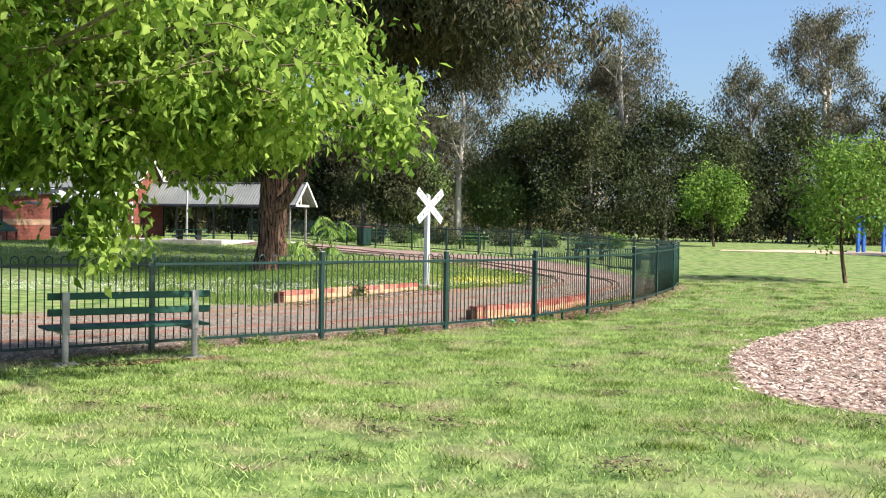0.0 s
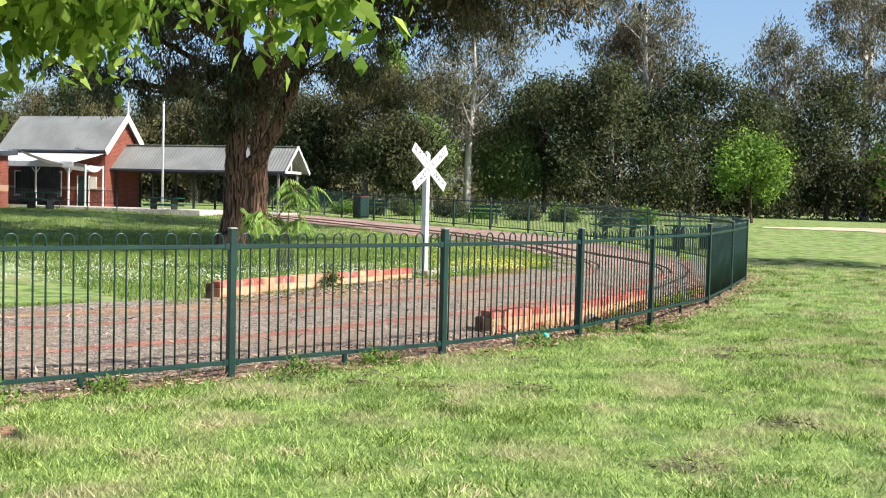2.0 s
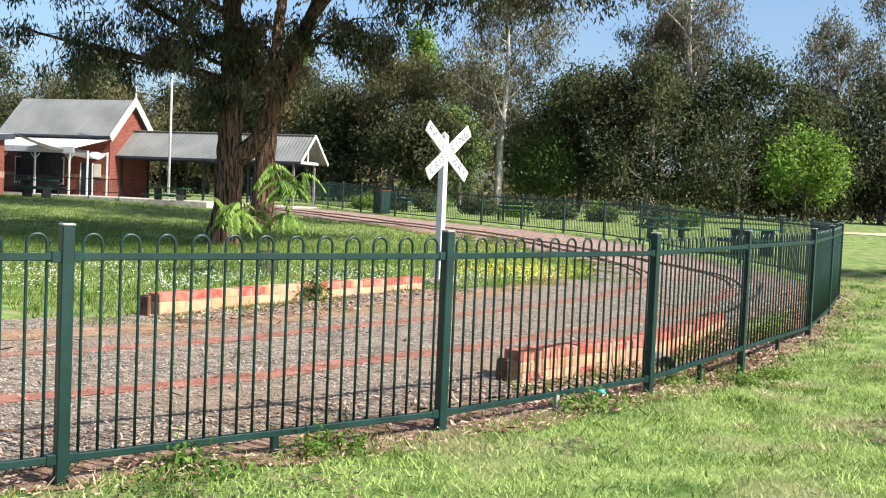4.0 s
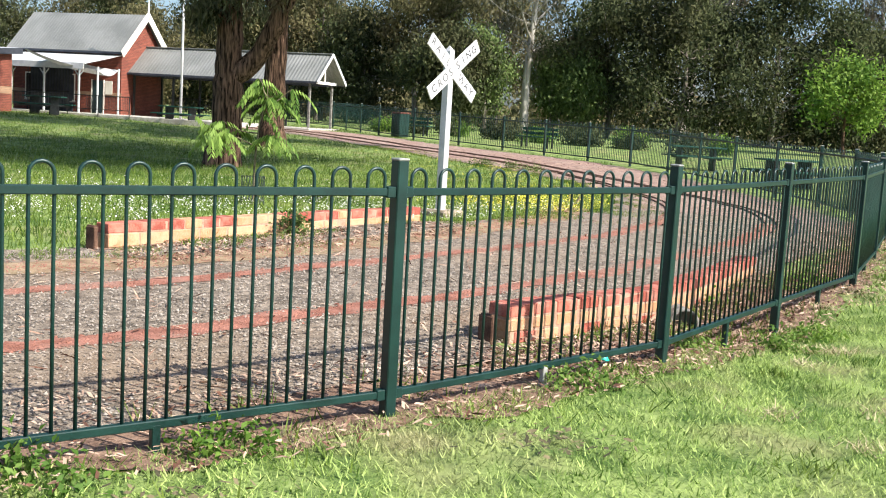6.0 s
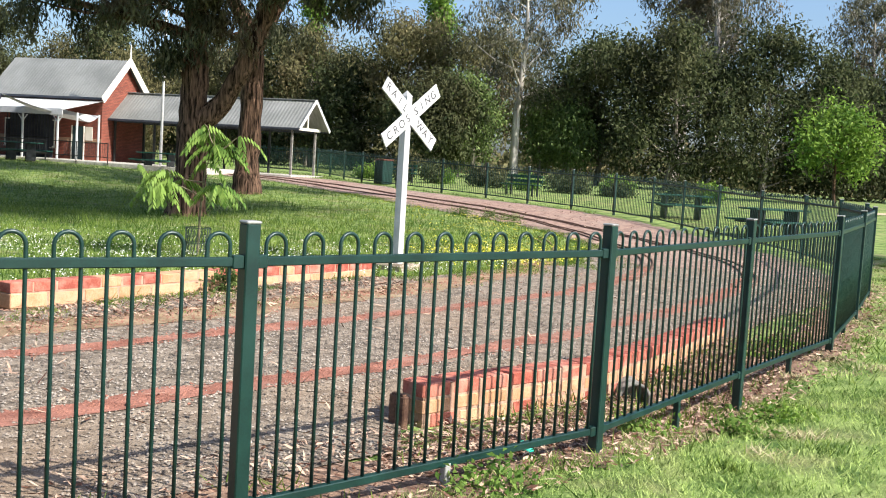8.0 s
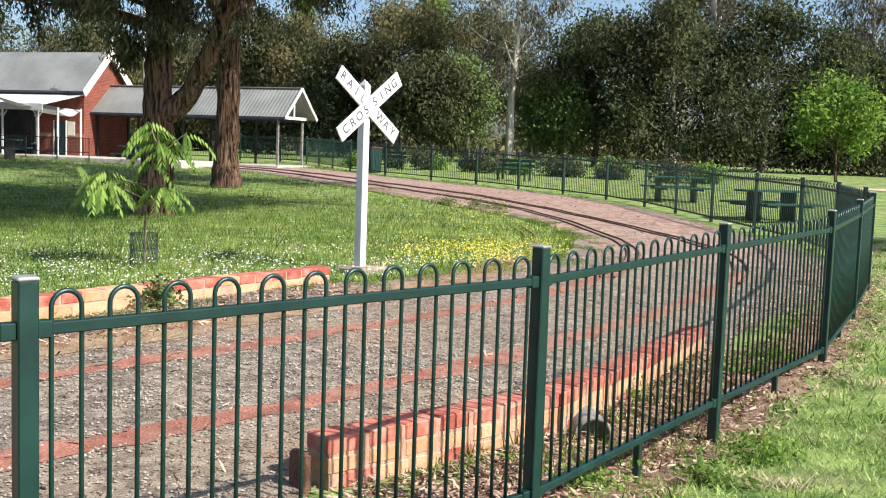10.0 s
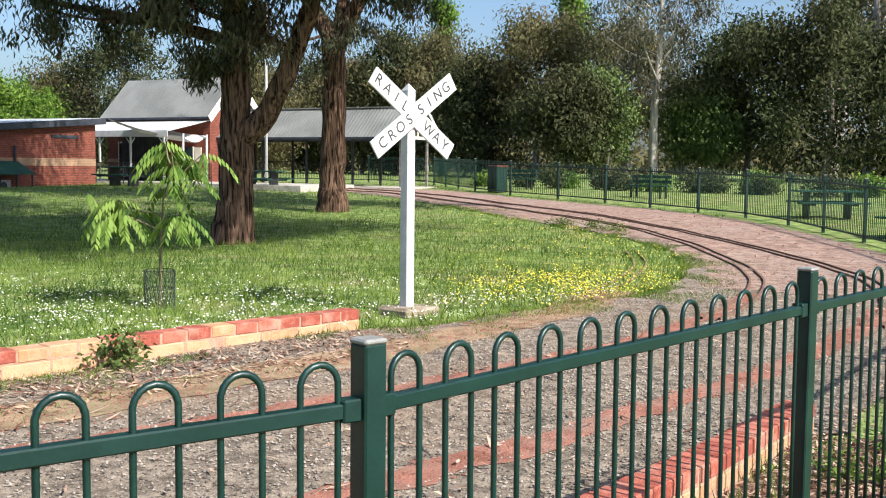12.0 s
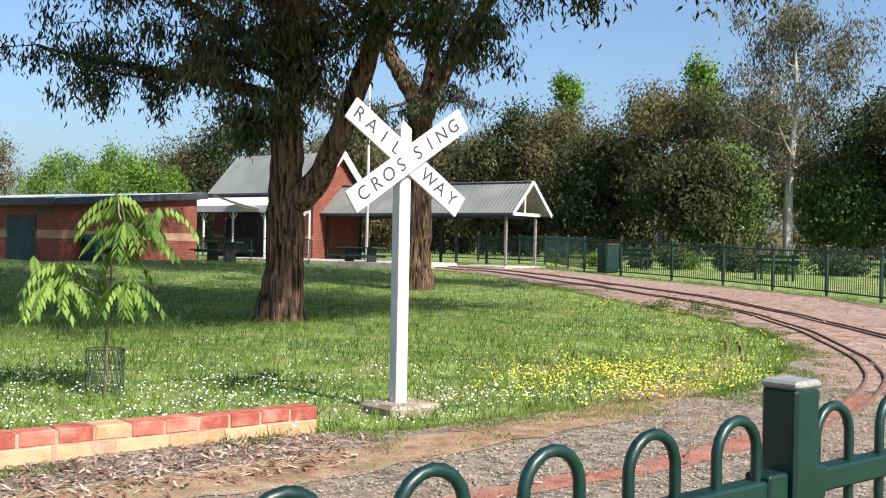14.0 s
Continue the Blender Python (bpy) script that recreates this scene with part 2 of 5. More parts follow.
# ---- mesh helpers ----
class Geo:
    """Vertices and faces gathered for one mesh."""

    def __init__(self):
        self.v, self.f, self.n, self.smooth = [], [], 0, False

    def add(self, verts, faces):
        self.v.append(np.asarray(verts, float).reshape(-1, 3))
        self.f += [tuple(i + self.n for i in face) for face in faces]
        self.n += len(self.v[-1])
        return self

    def box(self, centre, size, bevel=0.0, turn=None):
        h = np.array(size) / 2
        b = min(bevel, h.min() * 0.9)
        corners = [(i, j, k) for i in (-1, 1) for j in (-1, 1) for k in (-1, 1)]
        if b <= 0:
            pts = [np.array(c) * h for c in corners]
            faces = [(0, 1, 3, 2), (4, 6, 7, 5), (0, 4, 5, 1), (2, 3, 7, 6), (0, 2, 6, 4), (1, 5, 7, 3)]
        else:
            pts, key, faces = [], {}, []
            for c in corners:
                for a in range(3):
                    key[c, a] = len(pts)
                    pts.append([c[q] * (h[q] if q == a else h[q] - b) for q in range(3)])
            for a in range(3):
                o, p = (a + 1) % 3, (a + 2) % 3
                for s in (-1, 1):
                    quad = []
                    for x, y in ((-1, -1), (1, -1), (1, 1), (-1, 1)):
                        c = [0, 0, 0]
                        c[a], c[o], c[p] = s, x, y
                        quad.append(key[tuple(c), a])
                    faces.append(tuple(quad if s > 0 else quad[::-1]))
                for x in (-1, 1):
                    for y in (-1, 1):
                        c, d = [0, 0, 0], [0, 0, 0]
                        c[a], c[o], c[p], d[a], d[o], d[p] = -1, x, y, 1, x, y
                        c, d = tuple(c), tuple(d)
                        quad = (key[c, o], key[d, o], key[d, p], key[c, p])
                        faces.append(quad if x * y < 0 else quad[::-1])
            for c in corners:
                tri = (key[c, 0], key[c, 1], key[c, 2])
                faces.append(tri if c[0] * c[1] * c[2] > 0 else tri[::-1])
        pts = np.array(pts, float)
        if turn is not None:
            pts = pts @ np.array(turn.to_3x3()).T
        return self.add(pts + np.array(centre), faces)

    def tube(self, path, radii, sides=8, caps=True):
        path = np.array(path, float)
        radii = np.broadcast_to(np.array(radii, float), (len(path),))
        tang = np.gradient(path, axis=0)
        tang /= np.linalg.norm(tang, axis=1)[:, None] + 1e-9
        ref = np.array([0.0, 1.0, 0.0]) if abs(tang[0][1]) < 0.8 else np.array([1.0, 0.0, 0.0])
        rings = []
        ang = np.arange(sides) * 2 * np.pi / sides
        for p, t, r in zip(path, tang, radii):
            u = np.cross(t, ref)
            u /= np.linalg.norm(u) + 1e-9
            w = np.cross(t, u)
            ref = np.cross(u, t)
            rings.append(p + r * (np.cos(ang)[:, None] * u + np.sin(ang)[:, None] * w))
        k = len(path)
        faces = [(i * sides + j, (i + 1) * sides + j, (i + 1) * sides + (j + 1) % sides, i * sides + (j + 1) % sides) for i in range(k - 1) for j in range(sides)]
        if caps:
            faces += [tuple(range(sides)), tuple((k - 1) * sides + j for j in range(sides))[::-1]]
        return self.add(np.concatenate(rings), faces)

    def mesh(self, name):
        me = bpy.data.meshes.new(name)
        me.from_pydata(np.concatenate(self.v).tolist(), [], self.f)
        if self.smooth:
            me.polygons.foreach_set("use_smooth", [True] * len(me.polygons))
        me.update()
        return me


def fast_mesh(name, verts, per):
    """A mesh of separate faces with `per` corners each, in order."""
    verts = np.asarray(verts, np.float32).reshape(-1, 3)
    count = len(verts) // per
    me = bpy.data.meshes.new(name)
    me.vertices.add(len(verts))
    me.vertices.foreach_set("co", verts.ravel())
    me.loops.add(count * per)
    me.loops.foreach_set("vertex_index", np.arange(count * per, dtype=np.int32))
    me.polygons.add(count)
    me.polygons.foreach_set("loop_start", np.arange(count, dtype=np.int32) * per)
    me.polygons.foreach_set("loop_total", np.full(count, per, dtype=np.int32))
    me.update(calc_edges=True)
    return me


def part(name, geo, mat, parent=None, label="", at=None, smooth=False):
    """Links gathered geometry, or a mesh, as one mesh object under a thing or a part."""
    if isinstance(geo, Geo):
        geo.smooth = geo.smooth or smooth
        geo = geo.mesh(name)
    if not geo.materials:
        geo.materials.append(mat)
    ob = new(name, geo)
    if parent:
        ob.parent = parent
    if at is not None:
        ob.matrix_basis = at
    return tagged(ob, label)


def thing(name, m, label, category, group=""):
    ob = new(name)
    ob.empty_display_size = 0.2
    ob.matrix_basis = m
    return tagged(ob, label, category, group)


def curve_through(pts, step):
    """A smooth line through plan points, resampled at even steps."""
    p = np.array(pts, float)
    out = []
    for i in range(len(p) - 1):
        a, b, c, d = p[max(i - 1, 0)], p[i], p[i + 1], p[min(i + 2, len(p) - 1)]
        for s in np.linspace(0, 1, 24, endpoint=False):
            out.append(0.5 * (2 * b + (c - a) * s + (2 * a - 5 * b + 4 * c - d) * s * s + (3 * b - a - 3 * c + d) * s ** 3))
    out = np.array(out + [p[-1]])
    length = np.concatenate([[0], np.cumsum(np.linalg.norm(np.diff(out, axis=0), axis=1))])
    s = np.linspace(0, length[-1], max(2, int(length[-1] / step) + 1))
    return np.stack([np.interp(s, length, out[:, k]) for k in range(out.shape[1])], 1)


def inside(x, y, poly):
    """Which plan points lie inside a polygon."""
    poly = np.asarray(poly, float)
    res = np.zeros(len(x), bool)
    for (x0, y0), (x1, y1) in zip(poly, np.roll(poly, -1, 0)):
        if y0 != y1:
            res ^= ((y0 > y) != (y1 > y)) & (x < (x1 - x0) * (y - y0) / (y1 - y0) + x0)
    return res


def ripple(x, y):
    return np.sin(x * 1.7 + 1.3 * np.sin(y * 0.9)) * np.cos(y * 1.3 + 1.1 * np.sin(x * 0.7))


def height(x, y):
    """The ground's height: flat by the path, a slow rise to the station, a drain dip beside the fence."""
    x, y = np.asarray(x, float), np.asarray(y, float)
    z = np.interp(y, [0, 17, 25, 34, 43.5, 49, 56, 66, 80, 500], [0, 0.02, 0.14, 0.18, 0.42, 0.5, 0.74, 0.9, 0.98, 1.0])
    z = z + 0.30 * np.clip((-11 - x) / 9, 0, 1) * np.clip((y - 30) / 12, 0, 1) * np.clip((60 - y) / 12, 0, 1)
    along, across = (x - 2.75) * 0.5 + (y - 18.3) * 0.866, (x - 2.75) * 0.866 - (y - 18.3) * 0.5
    al, ac = (x - 1.5) * 0.66 + (y - 17.1) * 0.75, (x - 1.5) * 0.75 - (y - 17.1) * 0.66
    return z - 0.17 * np.exp(-(along / 1.3) ** 2 - (across / 0.6) ** 2) - 0.03 * np.exp(-(al / 1.1) ** 2 - (ac / 0.32) ** 2) + 0.012 * ripple(x, y)


# ---- ground ----
INNER = [(-16, 11), (-9, 15.3), (-3.5, 19.6), (-2.1, 21.8), (-0.82, 23.7), (-0.05, 24.3), (0.45, 25.2), (1.15, 26.4), (1.9, 27.6), (2.3, 30.9), (1.65, 35.0), (-0.25, 38.4), (-4.1, 44.2), (-8.2, 50.6), (-13, 54.2), (-23, 57.5)]
OUTER = [(-9.2, 6.0), (-5.5, 9.5), (-1.75, 13.2), (0.3, 15.6), (0.75, 16.8), (1.9, 18.2), (3.2, 20.9), (5.0, 24.4), (6.2, 28.6), (6.2, 32), (5.6, 35.5), (4.6, 39.5), (3.1, 43.3), (0.4, 47.8), (-3.4, 51.4), (-7.2, 55.2), (-13, 58), (-23, 60)]
FENCE = [(-9.2, 5.9), (-7.3, 7.6), (-5.45, 9.35), (-3.58, 11.05), (-1.6, 12.89), (0.2, 14.55), (1.76, 16.41), (2.94, 18.53), (4.16, 20.65), (5.05, 23.0), (5.88, 25.37), (6.45, 27.7), (6.7, 30.1), (6.65, 32.5), (6.25, 34.9), (5.68, 37.2), (5.1, 39.4), (4.5, 41.6), (3.55, 43.8), (2.28, 46.0), (0.78, 48.2), (-0.82, 50.2), (-2.66, 51.9), (-4.7, 53.6), (-6.5, 55.6), (-7.7, 57.8), (-8.8, 60.0), (-9.9, 62.2), (-11.6, 63.8), (-13.9, 64.6)]
CHIPS = [(11, 20.8), (7.3, 17.1), (5.3, 14.2), (4.15, 11.7), (3.7, 9.3), (3.7, 8.2), (4.1, 7.6), (6, 6.6), (9, 6), (15, 8), (17, 15), (15, 20.5)]
GRAVEL_EDGE = np.concatenate([curve_through(INNER, 0.5), curve_through(OUTER, 0.5)[::-1]])

xs = np.unique(np.concatenate([np.arange(-16, 16.1, 0.5), np.arange(0.5, 5.1, 0.2), -16 - np.geomspace(1, 600, 24), 16 + np.geomspace(1, 600, 24)]).round(3))
ys = np.unique(np.concatenate([np.arange(-20, 80.1, 0.8), np.arange(15, 22, 0.2), -20 - np.geomspace(1, 300, 12), 80 + np.geomspace(1, 900, 20)]).round(3))
gx, gy = np.meshgrid(xs, ys)
gz = height(gx, gy)
w = len(xs)
geo = Geo().add(np.stack([gx, gy, gz], -1).reshape(-1, 3), [(j * w + i, j * w + i + 1, (j + 1) * w + i + 1, (j + 1) * w + i) for j in range(len(ys) - 1) for i in range(w - 1)])
tagged(part("ground", geo, M_LAWN, smooth=True), "mown green park lawn with dry straw-coloured patches", "lawn", kind="structure")


def strip(name, a, b, mat, lift, across, label, category, wobble=0.1):
    """A sheet between two plan lines, laid on the ground."""
    k = 160
    a, b = curve_through(a, 0.1), curve_through(b, 0.1)
    a, b = (q[np.linspace(0, len(q) - 1, k).astype(int)] for q in (a, b))
    rows = []
    for s in np.linspace(0, 1, across):
        q = a * (1 - s) + b * s
        edge = wobble * (s in (0.0, 1.0))
        x, y = q[:, 0] + edge * ripple(q[:, 0] * 4, q[:, 1] * 4), q[:, 1] + edge * ripple(q[:, 1] * 5, q[:, 0] * 3)
        rows.append(np.stack([x, y, height(x, y) + lift], 1))
    v = np.concatenate(rows)
    f = [(j * k + i, j * k + i + 1, (j + 1) * k + i + 1, (j + 1) * k + i) for j in range(across - 1) for i in range(k - 1)]
    ob = part(name, Geo().add(v, f), mat, smooth=True)
    return tagged(ob, label, category, kind="structure")


strip("track_bed", INNER, OUTER, M_GRAVEL, 0.02, 16, "grey gravel track bed of a miniature railway", "gravel", 0.15)
strip("scoria_bed", [(2.55, 28.5), (2.5, 31.2), (1.85, 35.3), (-0.05, 38.7), (-3.9, 44.5), (-8.0, 50.9), (-12.8, 54.5), (-22, 57.6)],
      [(5.7, 27.5), (6.0, 31.8), (5.4, 35.4), (4.4, 39.3), (2.9, 43.1), (0.2, 47.5), (-3.6, 51.1), (-7.4, 54.8), (-13, 57.6), (-22, 59.7)], M_REDBED, 0.028, 10, "reddish scoria under the curved miniature tracks", "gravel", 0.25)
strip("mulch_strip", [(-9, 5.6), (-5.35, 9.2), (-3.46, 10.85), (-1.55, 12.78), (0.32, 14.38), (1.92, 16.32), (3.06, 18.46), (4.24, 20.6), (5.12, 22.95), (5.95, 25.35), (6.75, 29)],
      [(-9.3, 6.2), (-5.6, 9.7), (-3.8, 11.4), (-1.9, 13.4), (0.35, 15.7), (1.75, 17.85), (2.62, 19.6), (3.6, 20.9), (4.6, 23.1), (5.4, 25.4), (6.1, 29)], M_MULCH, 0.012, 5, "dry leaf mulch along the fence", "mulch", 0.12)
strip("bench_dirt", [(-4.5, 9.75), (-3.9, 9.85), (-3.2, 10.15), (-2.5, 10.65)], [(-4.4, 9.35), (-3.6, 9.5), (-2.9, 9.9), (-2.35, 10.3)], M_REDDIRT, 0.014, 5, "bare reddish dirt worn under the bench", "dirt", 0.08)
c = np.mean(CHIPS, 0)
strip("chip_bed", CHIPS + CHIPS[:1], [tuple(c + 0.02 * (np.array(p) - c)) for p in CHIPS + CHIPS[:1]], M_CHIPBED, 0.015, 12, "bed of pale reddish wood chips under the play area", "wood chips", 0.1)
strip("sand_patch", [(14, 55.5), (20, 54), (30, 48), (42, 47)], [(14, 56.5), (20, 59), (30, 56), (42, 55)], M_SAND, 0.02, 5, "bare sandy dirt under play equipment", "sand", 0.3)
BANDS = []
for name, pts in (("outer", [(4.55, 27.0), (3.9, 24.8), (3.0, 22.8), (2.25, 21.4), (1.3, 19.85), (0.2, 18.25), (-0.65, 17.2), (-1.4, 16.2), (-3.0, 14.5), (-6.5, 11.2)]),
                  ("middle", [(3.1, 28.0), (2.75, 26.2), (2.0, 24.2), (1.35, 23.0), (0.5, 21.7), (-0.25, 20.6), (-1.35, 19.1), (-2.3, 17.9), (-4.2, 16.0), (-8, 12.6)]),
                  ("inner", [(1.4, 27.6), (0.95, 25.4), (0.25, 23.7), (-0.4, 22.4), (-1.2, 21.0), (-1.85, 19.9), (-3.9, 17.7), (-9, 14.1)])):
    q = curve_through(pts, 0.15)
    nrm = np.gradient(q, axis=0)[:, ::-1] * [-1, 1]
    nrm /= np.linalg.norm(nrm, axis=1)[:, None]
    half = 0.125 if name != "inner" else 0.3
    strip("dirt_band", (q + nrm * half)[::6], (q - nrm * half)[::6], M_BROWNDIRT if name == "inner" else M_REDDIRT, 0.026, 6, "dirt over the sunken rails at the crossing", "dirt", 0.07)
    BANDS.append((q, half))

# ---- rails ----
TRACKS = [[(4.2, 25.4), (4.6, 26.9), (4.78, 28.9), (4.67, 30.8), (4.0, 33.7), (2.97, 36.4), (1.6, 39.5), (-0.4, 43.2), (-2.8, 46.9), (-6.3, 51.4), (-10.6, 55.0), (-20, 58.6)],
          [(2.6, 25.4), (2.97, 26.9), (3.22, 28.9), (3.2, 30.4), (2.95, 32.4), (2.25, 35.4), (0.88, 39.0), (-0.8, 41.8), (-2.25, 44.0), (-5.4, 48.6), (-9.8, 53.4), (-17, 56.9)],
          [(1.1, 26.6), (1.45, 29.4), (1.5, 31.6), (1.2, 33.8)]]
for pts, lift in zip(TRACKS, (0.055, 0.055, 0.034)):
    q = curve_through(pts, 0.5)
    nrm = np.gradient(q, axis=0)[:, ::-1] * [-1, 1]
    nrm /= np.linalg.norm(nrm, axis=1)[:, None]
    track = thing("miniature_railway_track", Matrix(), "rusty narrow miniature railway track curving through gravel", "railway track", "miniature tracks")
    for side in (-0.095, 0.095):
        e = q + nrm * side
        g = Geo()
        v = []
        for p, d in zip(e, nrm):
            z = float(height(*p))
            for o, h in ((-0.014, 0.01), (-0.014, lift), (0.014, lift), (0.014, 0.01)):
                v.append((p[0] + d[0] * o, p[1] + d[1] * o, z + h))
        g.add(v, [(4 * i + j, 4 * i + (j + 1) % 4, 4 * i + 4 + (j + 1) % 4, 4 * i + 4 + j) for i in range(len(e) - 1) for j in range(4)])
        part("rail", g, M_RAIL if lift > 0.04 else M_BROWNDIRT, track)

# ---- fence ----
TOP, RAIL_TOP, RAIL_LOW = 1.31, 1.155, 0.135
hoop_path = [(-0.05, 0, RAIL_LOW), (-0.05, 0, 0.7), (-0.05, 0, RAIL_TOP + 0.06)] + [(-0.05 * math.cos(a), 0, RAIL_TOP + 0.065 + 0.05 * math.sin(a)) for a in np.linspace(0.15, math.pi - 0.15, 9)] + [(0.05, 0, RAIL_TOP + 0.06), (0.05, 0, 0.7), (0.05, 0, RAIL_LOW)]
hoop_geo = Geo().tube(hoop_path, 0.0085, 8)
hoop_geo.smooth = True
hoop_mesh = hoop_geo.mesh("hoop")
hoop_mesh.materials.append(M_GREEN)
post_mesh = Geo().box((0, 0, TOP / 2 - 0.2), (0.065, 0.065, TOP + 0.4), 0.005).mesh("post")
cap_mesh = Geo().box((0, 0, TOP + 0.006), (0.069, 0.069, 0.014), 0.005).mesh("cap")
bracket_mesh = Geo().box((0, 0, 0), (0.05, 0.048, 0.055), 0.004).mesh("bracket")
post_mesh.materials.append(M_GREEN)
cap_mesh.materials.append(M_BENCH_GREY)
bracket_mesh.materials.append(M_GREEN)


def fence_level(x, y):
    """The fence keeps level across the drain dip."""
    return float(np.interp(y, [0, 17, 25, 34, 43.5, 49, 56, 66, 80], [0, 0.02, 0.10, 0.18, 0.42, 0.5, 0.74, 0.9, 0.98]))


def loop_top_fence(line, label, first, legs):
    """Posts, and between them panels of two rails that carry twelve bent hoops."""
    ob = thing("loop_top_fence", Matrix(), label, "fence", "fence runs")
    for i, (x, y) in enumerate(line):
        if i or first:
            run = np.subtract(line[min(i + 1, len(line) - 1)], line[max(i - 1, 0)])
            post = part("post", post_mesh, M_GREEN, ob, at=pose(x, y, fence_level(x, y), 0, 0, math.degrees(math.atan2(run[1], run[0]))))
            part("cap", cap_mesh, M_BENCH_GREY, post, "weathered grey cap")
    for i, (a, b) in enumerate(zip(line[:-1], line[1:])):
        za, zb = fence_level(*a), fence_level(*b)
        d = Vector((b[0] - a[0], b[1] - a[1], zb - za))
        turn = Euler((0, -math.atan2(d.z, d.to_2d().length), math.atan2(d.y, d.x))).to_matrix().to_4x4()
        span = d.length - 0.07
        panel = part("top_rail", Geo().box((0, 0, RAIL_TOP), (span, 0.038, 0.038), 0.004), M_GREEN, ob, at=Matrix.Translation(((a[0] + b[0]) / 2, (a[1] + b[1]) / 2, (za + zb) / 2)) @ turn)
        part("bottom_rail", Geo().box((0, 0, RAIL_LOW), (span, 0.038, 0.038), 0.004), M_GREEN, panel)
        for k in range(12):
            part("hoop", hoop_mesh, M_GREEN, panel, at=pose((k - 5.5) * span / 12, 0, 0))
        for s in (-1, 1):
            for z in (RAIL_TOP, RAIL_LOW):
                part("bracket", bracket_mesh, M_GREEN, panel, at=pose(s * (span / 2 - 0.02), 0, z))
        if i in legs:
            drop = za - float(height((a[0] + b[0]) / 2, (a[1] + b[1]) / 2)) + 0.12
            part("support_leg", Geo().box((0, 0, (RAIL_LOW - drop) / 2), (0.04, 0.04, RAIL_LOW + drop), 0.004), M_BENCH_GREY if legs[i] else M_GREEN, panel)


loop_top_fence(FENCE[:14], "dark green loop-top tubular steel fence between the lawn and the track", True, {2: 0, 3: 0, 4: 0, 5: 1, 6: 0, 7: 0, 8: 0, 9: 0})
loop_top_fence(FENCE[13:], "dark green loop-top steel fence beyond the curved tracks", False, {})

# ---- crossing sign ----
RIGHT = Vector((0.51, 0.86, 0))
sign = thing("crossing_sign", pose(-0.62, 25.1, float(height(-0.62, 25.1)), 0, 0, math.degrees(math.atan2(0.86, 0.51))), "white timber railway crossing sign with crossed boards on a concrete block", "sign")
part("post", Geo().box((0, 0, 1.2), (0.115, 0.115, 2.44), 0.008).add([(-0.0575, -0.0575, 2.419), (0.0575, -0.0575, 2.419), (0.0575, 0.0575, 2.419), (-0.0575, 0.0575, 2.419), (0, 0, 2.5)], [(0, 1, 4), (1, 2, 4), (2, 3, 4), (3, 0, 4)]), M_WHITE, sign)
part("footing", Geo().box((0.02, -0.02, 0.02), (0.56, 0.46, 0.13), 0.03, pose(0, 0, 0, 0, 1.5, 4)), M_FOOT, sign, "worn concrete footing block")
for name, tilt, off, words in (("board", -34.0, -0.072, (("RAIL", -0.38), ("WAY", 0.42))), ("board", 34.0, -0.098, (("CROS", -0.33), ("SING", 0.33)))):
    board = part(name, Geo().box((0, 0, 0), (1.40, 0.024, 0.205), 0.004), M_WHITE, sign, at=pose(0, off, 2.16) @ pose(0, 0, 0, 0, -tilt, 0))
    for word, shift in words:
        for k, letter in enumerate(word):
            cu = bpy.data.curves.new("letter", "FONT")
            cu.body, cu.size, cu.extrude, cu.align_x, cu.align_y = letter, 0.165, 0.001, "CENTER", "CENTER"
            tmp = bpy.data.objects.new("letter", cu)
            me = bpy.data.meshes.new_from_object(tmp)
            bpy.data.objects.remove(tmp)
            me.materials.clear()
            pitch = 0.152
            part("letter", me, M_BLACK, board, at=pose(shift + (k - (len(word) - 1) / 2) * pitch, -0.0135, 0, 90, 0, 0))

# ---- bench ----
ba, bb = Vector((-4.13, 9.5, 0)), Vector((-2.84, 10.42, 0))
bench = thing("park_bench", pose((ba.x + bb.x) / 2, (ba.y + bb.y) / 2, 0, 0, 0, math.degrees(math.atan2(bb.y - ba.y, bb.x - ba.x))), "dark green slatted park bench on pale steel legs facing the fence", "bench")
for sx in (-0.79, 0.79):
    leg = part("leg", Geo().tube([(sx, 0, -0.05), (sx, 0, 0.42)], 0.038, 12), M_CONC, bench, "pale concrete-coloured leg", smooth=True)
    part("back_upright", Geo().box((sx, -0.012, 0.63), (0.085, 0.05, 0.50), 0.006), M_BENCH_GREY, bench)
    part("seat_arm", Geo().box((sx, 0.22, 0.40), (0.05, 0.44, 0.05), 0.005), M_BENCH_GREY, bench)
    part("footing", Geo().box((sx, 0, 0.015), (0.3, 0.26, 0.06), 0.02), M_CONC, bench)
for z in (0.83, 0.64):
    part("back_slat", Geo().box((0, 0.032, z), (1.98, 0.035, 0.085), 0.006), M_BENCH_GREEN, bench)
for y in (0.06, 0.19, 0.32, 0.45):
    part("seat_slat", Geo().box((0, y, 0.445), (1.98, 0.105, 0.035), 0.006), M_BENCH_GREEN, bench)


